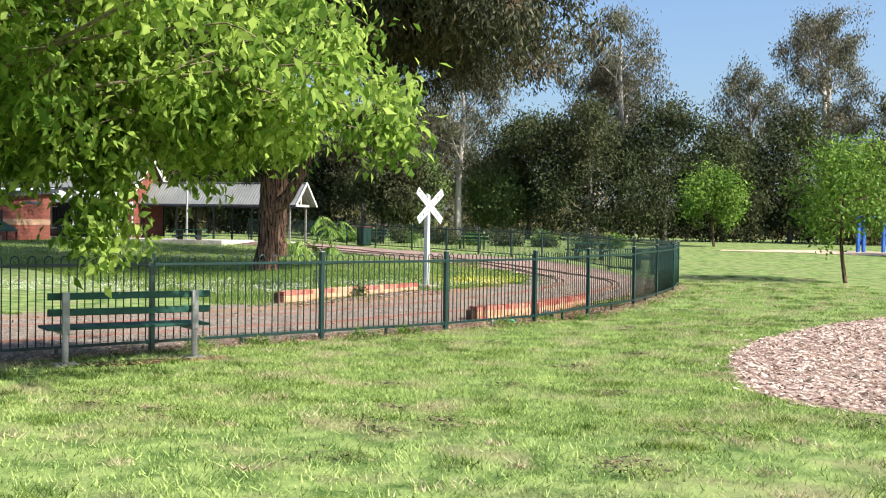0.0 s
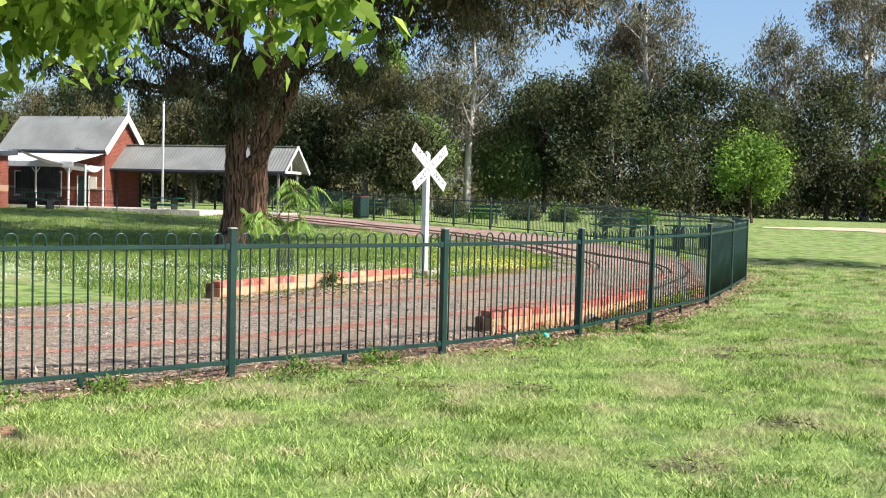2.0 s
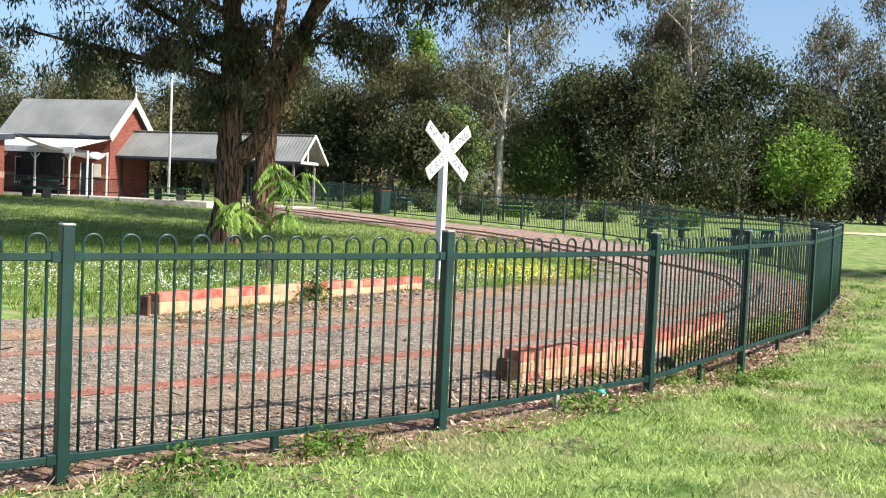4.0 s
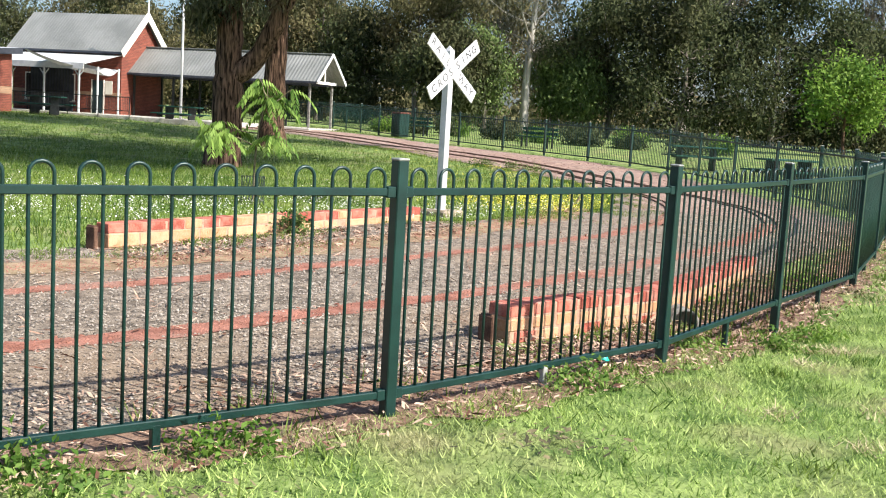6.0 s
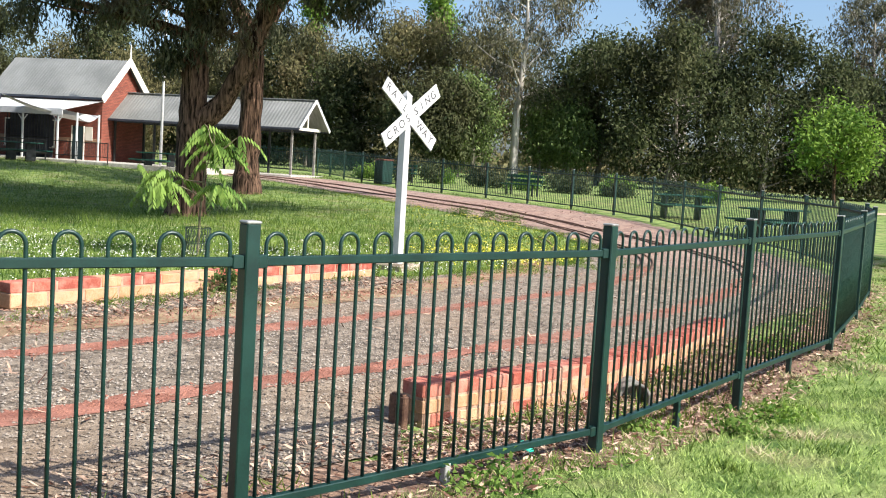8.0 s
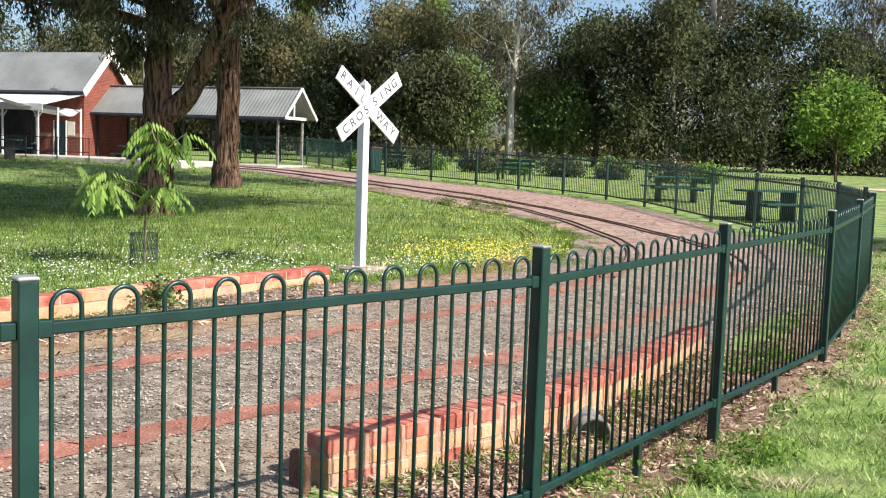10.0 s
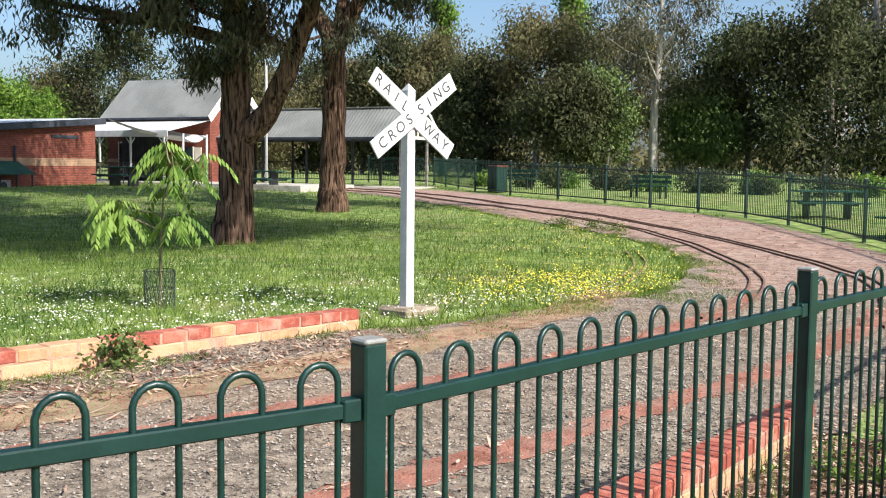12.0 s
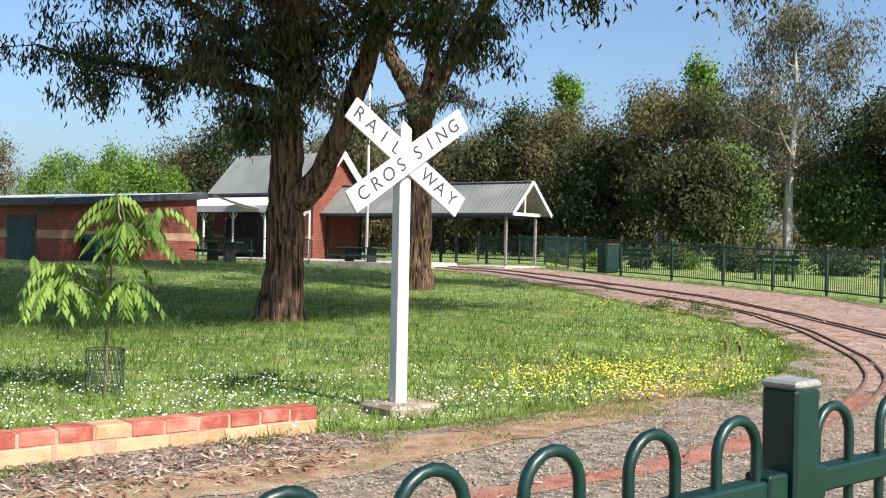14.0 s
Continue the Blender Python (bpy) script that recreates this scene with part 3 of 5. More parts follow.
# ---- brick edging ----
def course(parent, a, b, z, size, mat_pick, gap=0.012, start=0.0):
    """One course of bricks along a line, each its own piece, sharing two meshes."""
    a, b = Vector(a), Vector(b)
    d = (b - a).normalized()
    n = round(((b - a).length - start) / (size[0] + gap))
    pitch = ((b - a).length - start) / n
    turn = math.degrees(math.atan2(d.y, d.x))
    for k in range(n):
        c = a + d * (start + (k + 0.5) * pitch)
        mat = mat_pick(k)
        key = (mat.name, size)
        if key not in brick_meshes:
            brick_meshes[key] = Geo().box((0, 0, 0), size, 0.008).mesh("brick")
            brick_meshes[key].materials.append(mat)
        part("brick", brick_meshes[key], mat, parent, at=pose(c.x + random.uniform(-0.004, 0.004), c.y + random.uniform(-0.004, 0.004), z + random.uniform(-0.004, 0.004), random.uniform(-1, 1), random.uniform(-0.6, 0.6), turn + random.uniform(-1, 1)))


brick_meshes = {}


def mortar_core(parent, a, b, z0, z1, width):
    a, b = Vector(a), Vector(b)
    d = b - a
    part("mortar", Geo().box(((a.x + b.x) / 2, (a.y + b.y) / 2, (z0 + z1) / 2), (d.length - 0.04, width, z1 - z0), 0, pose(0, 0, 0, 0, 0, math.degrees(math.atan2(d.y, d.x)))), M_MORTAR, parent)


kin_a, kin_b = (-3.45, 19.5), (-0.86, 24.0)
kerb = thing("brick_kerb", Matrix(), "low kerb of red and cream bricks edging the grass", "kerb")
mortar_core(kerb, kin_a, kin_b, 0.0, 0.316, 0.191)
red = set(range(30)) - {4, 7, 8, 9, 14}
course(kerb, kin_a, kin_b, 0.275, (0.232, 0.2, 0.098), lambda k: M_BRICK_RED if k in red else M_BRICK_CREAM)
course(kerb, kin_a, kin_b, 0.152, (0.385, 0.2, 0.135), lambda k: M_BRICK_CREAM)
wall_pts = [(0.64, 16.75), (1.84, 18.12), (2.55, 19.6), (3.15, 21.05)]
wall = thing("brick_edging", Matrix(), "low retaining edge with a red top course over cream brick courses", "brick edging")
for a, b in zip(wall_pts[:-1], wall_pts[1:]):
    mortar_core(wall, a, b, -0.3, 0.268, 0.191)
    course(wall, a, b, 0.232, (0.232, 0.2, 0.09), lambda k: M_BRICK_RED)
    course(wall, a, b, 0.134, (0.232, 0.2, 0.088), lambda k: M_BRICK_CREAM, start=0.0)
    course(wall, a, b, 0.037, (0.232, 0.2, 0.088), lambda k: M_BRICK_CREAM if k % 3 else M_BRICK_RED, start=0.08)
    course(wall, a, b, -0.06, (0.232, 0.2, 0.088), lambda k: M_BRICK_CREAM, start=0.0)
def timber_peg(x, y, turn, h, label):
    peg = Geo().box((0, 0, h / 2 - 0.1), (0.05, 0.14, h + 0.2), 0.008).box((0.0, 0.0, h + 0.004), (0.035, 0.11, 0.014), 0.004)
    return tagged(part("timber_peg", peg, M_PEG, at=pose(x, y, float(height(x, y)), 0, 0, turn)), label, "timber peg")


timber_peg(-3.5, 19.4, 60, 0.25, "weathered brown timber peg at the kerb end")
timber_peg(0.58, 16.68, 49, 0.2, "weathered brown timber peg at the edging end")
pipe = thing("drain_pipe", pose(2.1, 18.28, -0.01, 0, 0, -78) @ Matrix.Scale(0.8, 4), "grey concrete drain pipe end under the brick edging", "drain pipe")
ring = [(0.16, -0.2), (0.16, 0.2), (0.13, 0.2), (0.13, -0.2)]
ang = np.linspace(0, 2 * np.pi, 25)[:-1]
g = Geo().add([(u, r * math.cos(t), r * math.sin(t)) for r, u in ring for t in ang], [(j * 24 + i, j * 24 + (i + 1) % 24, ((j + 1) % 4) * 24 + (i + 1) % 24, ((j + 1) % 4) * 24 + i) for j in range(3) for i in range(24)])
part("pipe_wall", g, M_PIPE, pipe, smooth=True)
# plug added in the pipe's own grey to lighten the shaded bore
part("added_pipe_plug", Geo().tube([(-0.19, 0, 0), (0.08, 0, 0)], 0.129, 24), M_PIPE, pipe, "added grey plug that keeps the pipe mouth from going black")
lid = tagged(part("plastic_lid", Geo().tube([(1.36, 16.28, 0.03), (1.37, 16.285, 0.05), (1.375, 16.29, 0.055)], [0.065, 0.06, 0.045], 20), M_TEAL, smooth=True), "small teal plastic lid lying by the fence", "litter")


# ---- trees ----
def limb(g, a, b, r0, r1, rng, bend=0.12, steps=6, sides=8):
    a, b = np.array(a, float), np.array(b, float)
    L = np.linalg.norm(b - a)
    s = np.linspace(0, 1, steps)
    off = rng.normal(0, bend * L * 0.4, (2, 3))
    p = a + (b - a) * s[:, None] + np.sin(s * np.pi)[:, None] * off[0] + np.sin(2 * s * np.pi)[:, None] * off[1] * 0.4
    g.tube(p, r0 + (r1 - r0) * s, sides, caps=False)
    return p


def leaf_cloud(centres, spread, per, size, rng, droop=0.5, width=0.3, flat=1.0):
    """Pointed leaves scattered round each centre; droop turns them to hang."""
    c = np.repeat(np.asarray(centres), per, 0)
    n = len(c)
    off = rng.normal(0, 1, (n, 3))
    c = c + off * spread * np.array([1, 1, flat])
    d = rng.normal(0, 1, (n, 3))
    d /= np.linalg.norm(d, axis=1)[:, None]
    d = d * (1 - droop) + np.array([0, 0, -1.0]) * droop + rng.normal(0, 0.12, (n, 3))
    d /= np.linalg.norm(d, axis=1)[:, None]
    s = np.cross(d, off / (np.linalg.norm(off, axis=1)[:, None] + 1e-6) + [0, 0, 0.5] + rng.normal(0, 0.35, (n, 3)))
    s /= np.linalg.norm(s, axis=1)[:, None] + 1e-6
    L = size * rng.uniform(0.6, 1.3, (n, 1))
    W = L * width
    nrm = np.cross(d, s) * L * 0.12
    return np.stack([c, c + d * L * 0.42 + s * W / 2 - nrm, c + d * L, c + d * L * 0.42 - s * W / 2 - nrm], 1).reshape(-1, 3)


def tree(name, x, y, H, trunk_r, crown, bark, leaf, label, seed, first=0.35, limbs=14, per=40, size=0.3, spread=0.5, droop=0.5, width=0.35, lean=(0, 0), stems=1, fill=3, group="", shape="round", up=0.5):
    """A trunk with limbs and twigs that carry clumps of leaves; crown is the half width and the fill of its outline."""
    rng = np.random.default_rng(seed)
    base = float(height(x, y))
    ob = thing(name, pose(x, y, base), label, "tree", group)
    g, centres = Geo(), []
    for s in range(stems):
        ph = rng.uniform(0, 6.28)
        tip = np.array([lean[0] + (stems > 1) * crown * 0.45 * math.cos(ph), lean[1] + (stems > 1) * crown * 0.45 * math.sin(ph), H * 0.93 * rng.uniform(0.9, 1.0)])
        p = limb(g, (0, 0, -0.2), tip, trunk_r, trunk_r * 0.18, rng, 0.05, 10, 10)
        for k in range(limbs):
            f = first + (1 - first) * (k + rng.uniform(0, 1)) / limbs
            o = np.array([np.interp(f, np.linspace(0, 1, 10), p[:, q]) for q in range(3)])
            rel = (f - first) / (1 - first)
            env = {"round": math.sin(math.pi * min(1, 0.18 + 0.8 * rel)) ** 0.7, "cone": 1.05 - rel, "column": 0.75 + 0.25 * math.sin(math.pi * rel)}[shape]
            reach = crown * env * rng.uniform(0.55, 1.1)
            az = k * 2.4 + rng.uniform(-0.5, 0.5)
            rise = up * reach * rng.uniform(0.5, 1.3) if rel < 0.9 else reach * 0.8
            e = o + np.array([math.cos(az) * reach, math.sin(az) * reach, rise])
            e[2] = min(e[2], H)
            q = limb(g, o, e, trunk_r * 0.32 * (1 - 0.6 * rel), trunk_r * 0.05, rng, 0.15, 5, 5)
            for t in range(fill):
                c = q[rng.integers(2, 5)]
                tw = c + rng.normal(0, 1, 3) * np.array([1, 1, 0.7]) * crown * 0.2
                limb(g, c, tw, trunk_r * 0.07, trunk_r * 0.02, rng, 0.15, 3, 3)
                centres += [tw, (tw + c) / 2]
            centres += [e, (e + q[2]) / 2]
    part("trunk", g, bark, ob, smooth=True)
    part("crown", fast_mesh("crown", leaf_cloud(centres, spread, per, size, rng, droop, width), 4), leaf, ob)
    return ob


# the big forked stringybark in the grass
def stringybark(x, y, label, seed, stems, foliage, size):
    rng = np.random.default_rng(seed)
    ob = thing("stringybark_tree", pose(x, y, float(height(x, y))) @ Matrix.Scale(size, 4), label, "tree", "stringybark trees")
    g, centres = Geo(), []
    for path, radii in stems:
        p = curve_through(path, 0.22)
        f = np.linspace(0, 1, len(p))
        knots = np.concatenate([[0], np.cumsum(np.linalg.norm(np.diff(np.array(path, float), axis=0), axis=1))])
        p[1:, :2] += rng.normal(0, 0.02, (len(p) - 1, 2))
        g.tube(p, np.interp(f, knots / knots[-1], radii) * (1 + 0.05 * np.sin(f * 60 + seed)), 20, caps=False)
    for a, b, ra, rb, reach, count in foliage:
        q = limb(g, a, b, ra, rb, rng, 0.12, 8, 8)
        for t in range(count):
            c = q[rng.integers(3, 8)]
            tw = c + rng.normal(0, 1, 3) * np.array([reach, reach, reach * 0.55])
            limb(g, c, tw, rb * 0.8, 0.006, rng, 0.2, 4, 4)
            for s in (0.72, 1.0):
                centres.append(c + (tw - c) * s)
    part("trunk", g, M_BARK, ob, "furrowed dark brown fibrous bark", smooth=True)
    centres = np.array(centres)
    # leaves above 8.5 m are larger and denser to throw more shade
    low, high = centres[centres[:, 2] < 8.5], centres[centres[:, 2] >= 8.5]
    leaves = np.concatenate([leaf_cloud(low, 0.17, 74, 0.18, rng, 0.62, 0.24), leaf_cloud(high, 0.42, 62, 0.30, rng, 0.55, 0.3)])
    part("crown", fast_mesh("crown", leaves, 4), M_LEAF_GUM, ob)
    return ob


stringybark(-6.55, 33.3, "large forked stringybark tree with drooping grey-green leaves", 11,
    [([(0, 0, -0.3), (0, 0, 0.15), (0.06, 0, 0.6), (0.1, 0, 1.6), (0.12, 0, 2.7), (0.1, 0, 4.2), (0.02, 0.1, 6.5), (-0.3, 0.2, 10), (-0.8, 0.4, 14)], [0.70, 0.48, 0.41, 0.38, 0.34, 0.28, 0.24, 0.17, 0.08]),
     ([(0.15, 0, 2.2), (0.75, 0, 2.75), (1.3, -0.1, 3.6), (1.75, -0.1, 4.8), (2.2, 0, 6.2), (2.9, 0.4, 9), (3.2, 0.6, 13)], [0.30, 0.25, 0.22, 0.20, 0.17, 0.13, 0.06])],
    [((0.1, 0, 4.3), (-5.6, -0.6, 5.6), 0.12, 0.02, 0.85, 15), ((0.05, 0, 5.2), (-4.6, 1.0, 7.6), 0.12, 0.03, 1.2, 18), ((0, 0, 6.2), (-3.2, -1.5, 8.5), 0.11, 0.03, 1.2, 18),
     ((0.1, 0, 4.8), (-1.6, -0.8, 5.6), 0.07, 0.02, 0.7, 18), ((1.5, 0, 4.2), (0.6, -0.9, 4.9), 0.06, 0.02, 0.55, 14), ((1.9, 0, 5.2), (3.6, -1.2, 6.0), 0.08, 0.02, 0.8, 12),
     ((2.3, 0, 6.6), (6.5, 0.5, 9.2), 0.12, 0.03, 1.4, 34), ((2.6, 0.2, 8), (5.2, -2, 11.5), 0.1, 0.03, 1.6, 34), ((-0.2, 0.2, 9), (-3.5, 0.5, 12.5), 0.1, 0.03, 1.6, 34),
     ((-0.5, 0.3, 11), (1.2, -1.8, 14), 0.08, 0.03, 1.6, 30), ((2.9, 0.4, 9.5), (8.2, 1.5, 12), 0.1, 0.03, 1.6, 34), ((0.1, 0, 3.6), (-0.4, -0.9, 4.0), 0.04, 0.01, 0.35, 8),
     # from the third on, upper limbs added to thicken the crown's shade
     ((0.1, 0, 4.4), (-3.4, -1.4, 4.9), 0.08, 0.02, 0.6, 9), ((0.6, 0, 5.0), (0.9, -1.3, 5.6), 0.06, 0.02, 0.6, 20), ((0.1, 0, 7), (-6.5, 0.5, 9.5), 0.1, 0.03, 1.5, 34), ((-0.4, 0.2, 10.5), (-6, 2, 12.5), 0.08, 0.03, 1.8, 34), ((0, 0, 8), (-4, -3, 10.5), 0.1, 0.03, 1.5, 30), ((-0.3, 0, 9.5), (-1.5, 3.5, 12), 0.1, 0.03, 1.6, 30),
     # limbs added overhead, mostly above the view, to shade the meadow
     ((2.4, 0, 7), (3.4, -5.5, 9.6), 0.1, 0.03, 1.4, 40), ((2.6, 0.2, 8), (5.6, -4.6, 11), 0.1, 0.03, 1.5, 40), ((0, 0, 7.5), (0.2, -6.5, 10.5), 0.1, 0.03, 1.5, 40), ((-0.1, 0, 7.5), (-3.2, -5.8, 9.8), 0.1, 0.03, 1.5, 40), ((2.8, 0.3, 8.6), (6.6, -2.2, 9.4), 0.1, 0.03, 1.3, 34), ((0, 0, 8), (2, -3.2, 10.5), 0.1, 0.03, 1.4, 34),
     # first four also added for meadow shade, the rest hang in view
     ((2.8, 0.3, 8.6), (9, -4, 9.6), 0.1, 0.03, 1.3, 36), ((2.8, 0.3, 8.6), (7.6, -6, 9.4), 0.1, 0.03, 1.3, 36), ((3.0, 0.5, 10), (10.4, -2, 10.6), 0.1, 0.03, 1.4, 36), ((3.0, 0.5, 10), (7.2, -8, 10.2), 0.1, 0.03, 1.4, 34), ((2.5, 0.2, 7.2), (7.4, 1.0, 7.6), 0.08, 0.02, 1.0, 22), ((2.9, 0.4, 9), (10.0, 1.0, 8.8), 0.08, 0.02, 1.2, 26), ((2.0, 0, 5.6), (4.4, 0.4, 5.4), 0.05, 0.015, 0.6, 12)], 0.9)
stringybark(-7.9, 42.8, "tall stringybark tree with several spreading upper limbs", 12,
    [([(0, 0, -0.3), (0, 0, 0.3), (0, 0, 1.4), (0.05, 0, 3), (0, 0, 5.4), (-0.6, 0.1, 6.6), (-1.35, 0.2, 8), (-2, 0.4, 11), (-2.6, 0.5, 15)], [0.66, 0.50, 0.43, 0.40, 0.37, 0.26, 0.23, 0.18, 0.08]),
     ([(0, 0, 4.9), (0.5, 0, 6.2), (1.3, 0, 7.5), (2.5, 0, 9.2), (4.6, 0.2, 11.6), (6, 0.4, 15)], [0.30, 0.27, 0.23, 0.19, 0.14, 0.06]),
     ([(0, 0, 5), (0.2, 0.3, 6.6), (0.4, 0.4, 9.4), (0.5, 0.4, 13), (0.8, 0.4, 17)], [0.27, 0.23, 0.2, 0.14, 0.06])],
    [((-1.6, 0.3, 9), (-5.5, 0, 11.5), 0.1, 0.03, 1.7, 30), ((2.5, 0, 9.2), (7.5, -0.5, 11), 0.1, 0.03, 1.6, 34), ((4.6, 0.2, 11.6), (10.5, -1.5, 12.5), 0.09, 0.03, 1.8, 40),
     ((4, 0.2, 11), (8, 1.5, 15), 0.09, 0.03, 1.9, 40), ((0.4, 0.4, 9), (-2, -1.5, 13.5), 0.1, 0.03, 1.8, 34), ((0.5, 0.4, 12), (3.5, -1, 16.5), 0.09, 0.03, 1.9, 36), ((4.6, 0.2, 11.6), (13, 0, 9.8), 0.08, 0.02, 1.5, 34),
     ((-0.3, 0, 5.9), (-1.2, -1.5, 5.2), 0.06, 0.02, 0.8, 14), ((0.6, 0, 6.4), (1.2, -1.4, 5.6), 0.06, 0.02, 0.7, 10),
     # high limbs added to this crown to cast shade on the brick hall
     ((-1.8, 0.3, 9.5), (-8.5, 0.5, 12), 0.1, 0.03, 1.9, 44), ((-2, 0.4, 11), (-7, 3, 14), 0.09, 0.03, 1.9, 40), ((-2, 0.4, 11), (-6, -3.5, 13), 0.09, 0.03, 1.9, 40), ((0.4, 0.4, 10), (0, 4, 14), 0.09, 0.03, 1.9, 34), ((-2.4, 0.4, 13), (-10.5, 1.5, 14.5), 0.08, 0.03, 2.0, 44)], 0.85)

# the leafy tree that reaches over the bench
rng = np.random.default_rng(5)
lime = thing("leafy_street_tree", pose(-6.4, 7.6, 0), "spreading tree with bright lime-green spring leaves over the bench", "tree")
g, centres = Geo(), []
limb(g, (0, 0, -0.2), (0.1, 0, 3.0), 0.22, 0.16, rng, 0.03, 8, 14)
limb(g, (0.1, 0, 2.9), (-0.2, 0.1, 6.5), 0.15, 0.05, rng, 0.05, 8, 10)
for k in range(96):
    a = (0.1, 0, rng.uniform(2.2, 4.8))
    e = np.array([rng.uniform(0.8, 5.95), rng.uniform(0.6, 2.4) if k % 3 == 0 else rng.uniform(-4.0, 1.7) if k % 2 else rng.uniform(-1.6, 1.5), 0])
    edge = math.hypot((e[0] - 2.0) / 4.2, (e[1] + 0.2) / 2.8)
    e[2] = max(2.55, rng.uniform(2.75, 6.2 - 1.2 * edge) if k % 3 else rng.uniform(2.6, 3.2)) + 0.35 * max(0.0, -0.8 - e[1])
    q = limb(g, a, e, 0.045, 0.008, rng, 0.14, 7, 5)
    for t in range(14 if k % 3 == 0 else 9):
        c = q[rng.integers(2, 7)]
        tw = c + rng.normal(0, 1, 3) * [0.45, 0.45, 0.25]
        limb(g, c, tw, 0.007, 0.003, rng, 0.2, 4, 4)
        centres += [c + (tw - c) * s for s in (0.4, 0.75, 1.0)]
for k in range(34):
    centres.append(np.array([3.25 + rng.normal(0, 0.16), 0.3 + rng.normal(0, 0.16), rng.uniform(1.35, 2.5)]))
limb(g, (2.9, 0.2, 2.9), (3.25, 0.3, 1.5), 0.012, 0.004, rng, 0.1, 6, 5)
part("trunk", g, M_TWIG, lime, smooth=True)
part("crown", fast_mesh("crown", leaf_cloud(centres, 0.13, 26, 0.13, rng, 0.5, 0.5), 4), M_LEAF_LIME, lime)

# the young tree in a guard
rng = np.random.default_rng(9)
sap = thing("sapling", pose(-3.38, 24.7, float(height(-3.38, 24.7))), "young tree with drooping compound leaves inside a plastic mesh guard", "tree")
g, v = Geo(), []
limb(g, (0, 0, 0), (0.05, 0, 1.05), 0.02, 0.014, rng, 0.04, 6, 8)
tips = [((0.05, 0, 1.05), (0.16, 0, 1.75)), ((0.05, 0, 1.05), (-0.45, -0.1, 1.2)), ((0.03, 0, 0.85), (-0.95, 0.1, 1.25)), ((0.12, 0, 1.45), (0.5, 0.1, 1.72)), ((0.05, 0, 0.95), (0.32, -0.1, 1.05)), ((-0.4, 0, 1.1), (-0.6, -0.2, 0.95)), ((0.15, 0, 1.6), (0.0, 0.1, 1.85))]
for a, b in tips:
    q = limb(g, a, b, 0.011, 0.005, rng, 0.15, 6, 6)
    for t in range(11):
        c = q[rng.integers(2, 6)]
        az = rng.uniform(0, 6.28)
        d = np.array([math.cos(az), math.sin(az), 0.25])
        for s in np.linspace(0.06, 0.34, 7):
            p = c + d * s + np.array([0, 0, -2.6 * s * s])
            for side in (-1, 1):
                lat = np.array([-d[1], d[0], 0]) * side * 0.55 + d * 0.5 + np.array([0, 0, -1.25])
                lat /= np.linalg.norm(lat)
                wv = np.cross(lat, [0, 0, 1.0])
                wv /= np.linalg.norm(wv) + 1e-6
                L = rng.uniform(0.10, 0.165)
                v += [p, p + lat * L * 0.4 + wv * 0.021, p + lat * L, p + lat * L * 0.4 - wv * 0.021]
part("stem", g, M_TWIG, sap, smooth=True)
part("crown", fast_mesh("crown", np.array(v), 4), M_LEAF_YOUNG, sap)
g = Geo()
for k in range(22):
    t = k / 22 * 2 * math.pi
    for dt in (-0.5, 0.5):
        g.tube([(0.17 * math.cos(t + dt * s), 0.17 * math.sin(t + dt * s), 0.42 * s) for s in np.linspace(0, 1, 6)], 0.0035, 4, caps=False)
for z in (0.0, 0.21, 0.42):
    g.tube([(0.17 * math.cos(t), 0.17 * math.sin(t), z) for t in np.linspace(0, 2 * math.pi, 25)], 0.004, 4, caps=False)
part("tree_guard", g, M_WIRE, sap, "dark plastic mesh guard")

# park trees on the lawn
tree("lawn_tree", 12.5, 31.4, 4.6, 0.075, 2.2, M_BARK, M_LEAF_FRESH, "small round-crowned park tree in fresh green leaf", 21, first=0.36, limbs=20, per=38, size=0.16, spread=0.27, droop=0.3, width=0.5, group="lawn trees", up=0.35)
tree("lawn_tree", 15.4, 63.5, 5.0, 0.09, 2.2, M_BARK, M_LEAF_FRESH, "small park tree in fresh green leaf on a mown lawn", 22, first=0.36, limbs=20, per=30, size=0.24, spread=0.32, droop=0.3, width=0.5, group="lawn trees", up=0.3)
tree("lawn_tree", 27, 52.0, 5.5, 0.1, 2.4, M_TWIG, M_LEAF_FRESH, "small park tree in fresh green leaf on a mown lawn", 23, first=0.34, limbs=20, per=30, size=0.24, spread=0.35, droop=0.3, width=0.5, group="lawn trees", up=0.3)

# background trees: x, y, height, half width, kind
GUM = dict(bark=M_BARK_PALE, leaf=M_LEAF_GREYGUM, label="tall slender gum tree with pale trunk and sparse grey-green crown", first=0.36, limbs=18, per=52, size=0.30, spread=0.42, droop=0.6, width=0.32, fill=4, up=0.8)
DARK = dict(bark=M_BARK_GREY, leaf=M_LEAF_DARK, label="dense dark green tree with foliage down to the ground", first=0.05, limbs=30, per=52, size=0.34, spread=0.55, droop=0.45, width=0.4, fill=4, up=0.35)
OLIVE = dict(bark=M_BARK_GREY, leaf=M_LEAF_OLIVE, label="broad olive-green tree with brownish crown", first=0.12, limbs=26, per=52, size=0.33, spread=0.55, droop=0.5, width=0.35, fill=4, up=0.45)
SOFT = dict(bark=M_BARK_GREY, leaf=M_LEAF_SOFT, label="slender young tree in soft light green", first=0.2, limbs=16, per=40, size=0.26, spread=0.5, droop=0.5, width=0.42, fill=3, up=0.7)
POPLAR = dict(bark=M_BARK_GREY, leaf=M_LEAF_FRESH, label="slim upright poplar in bright green leaf", first=0.08, limbs=34, per=44, size=0.3, spread=0.4, droop=0.2, width=0.6, fill=2, shape="column", up=3.0)
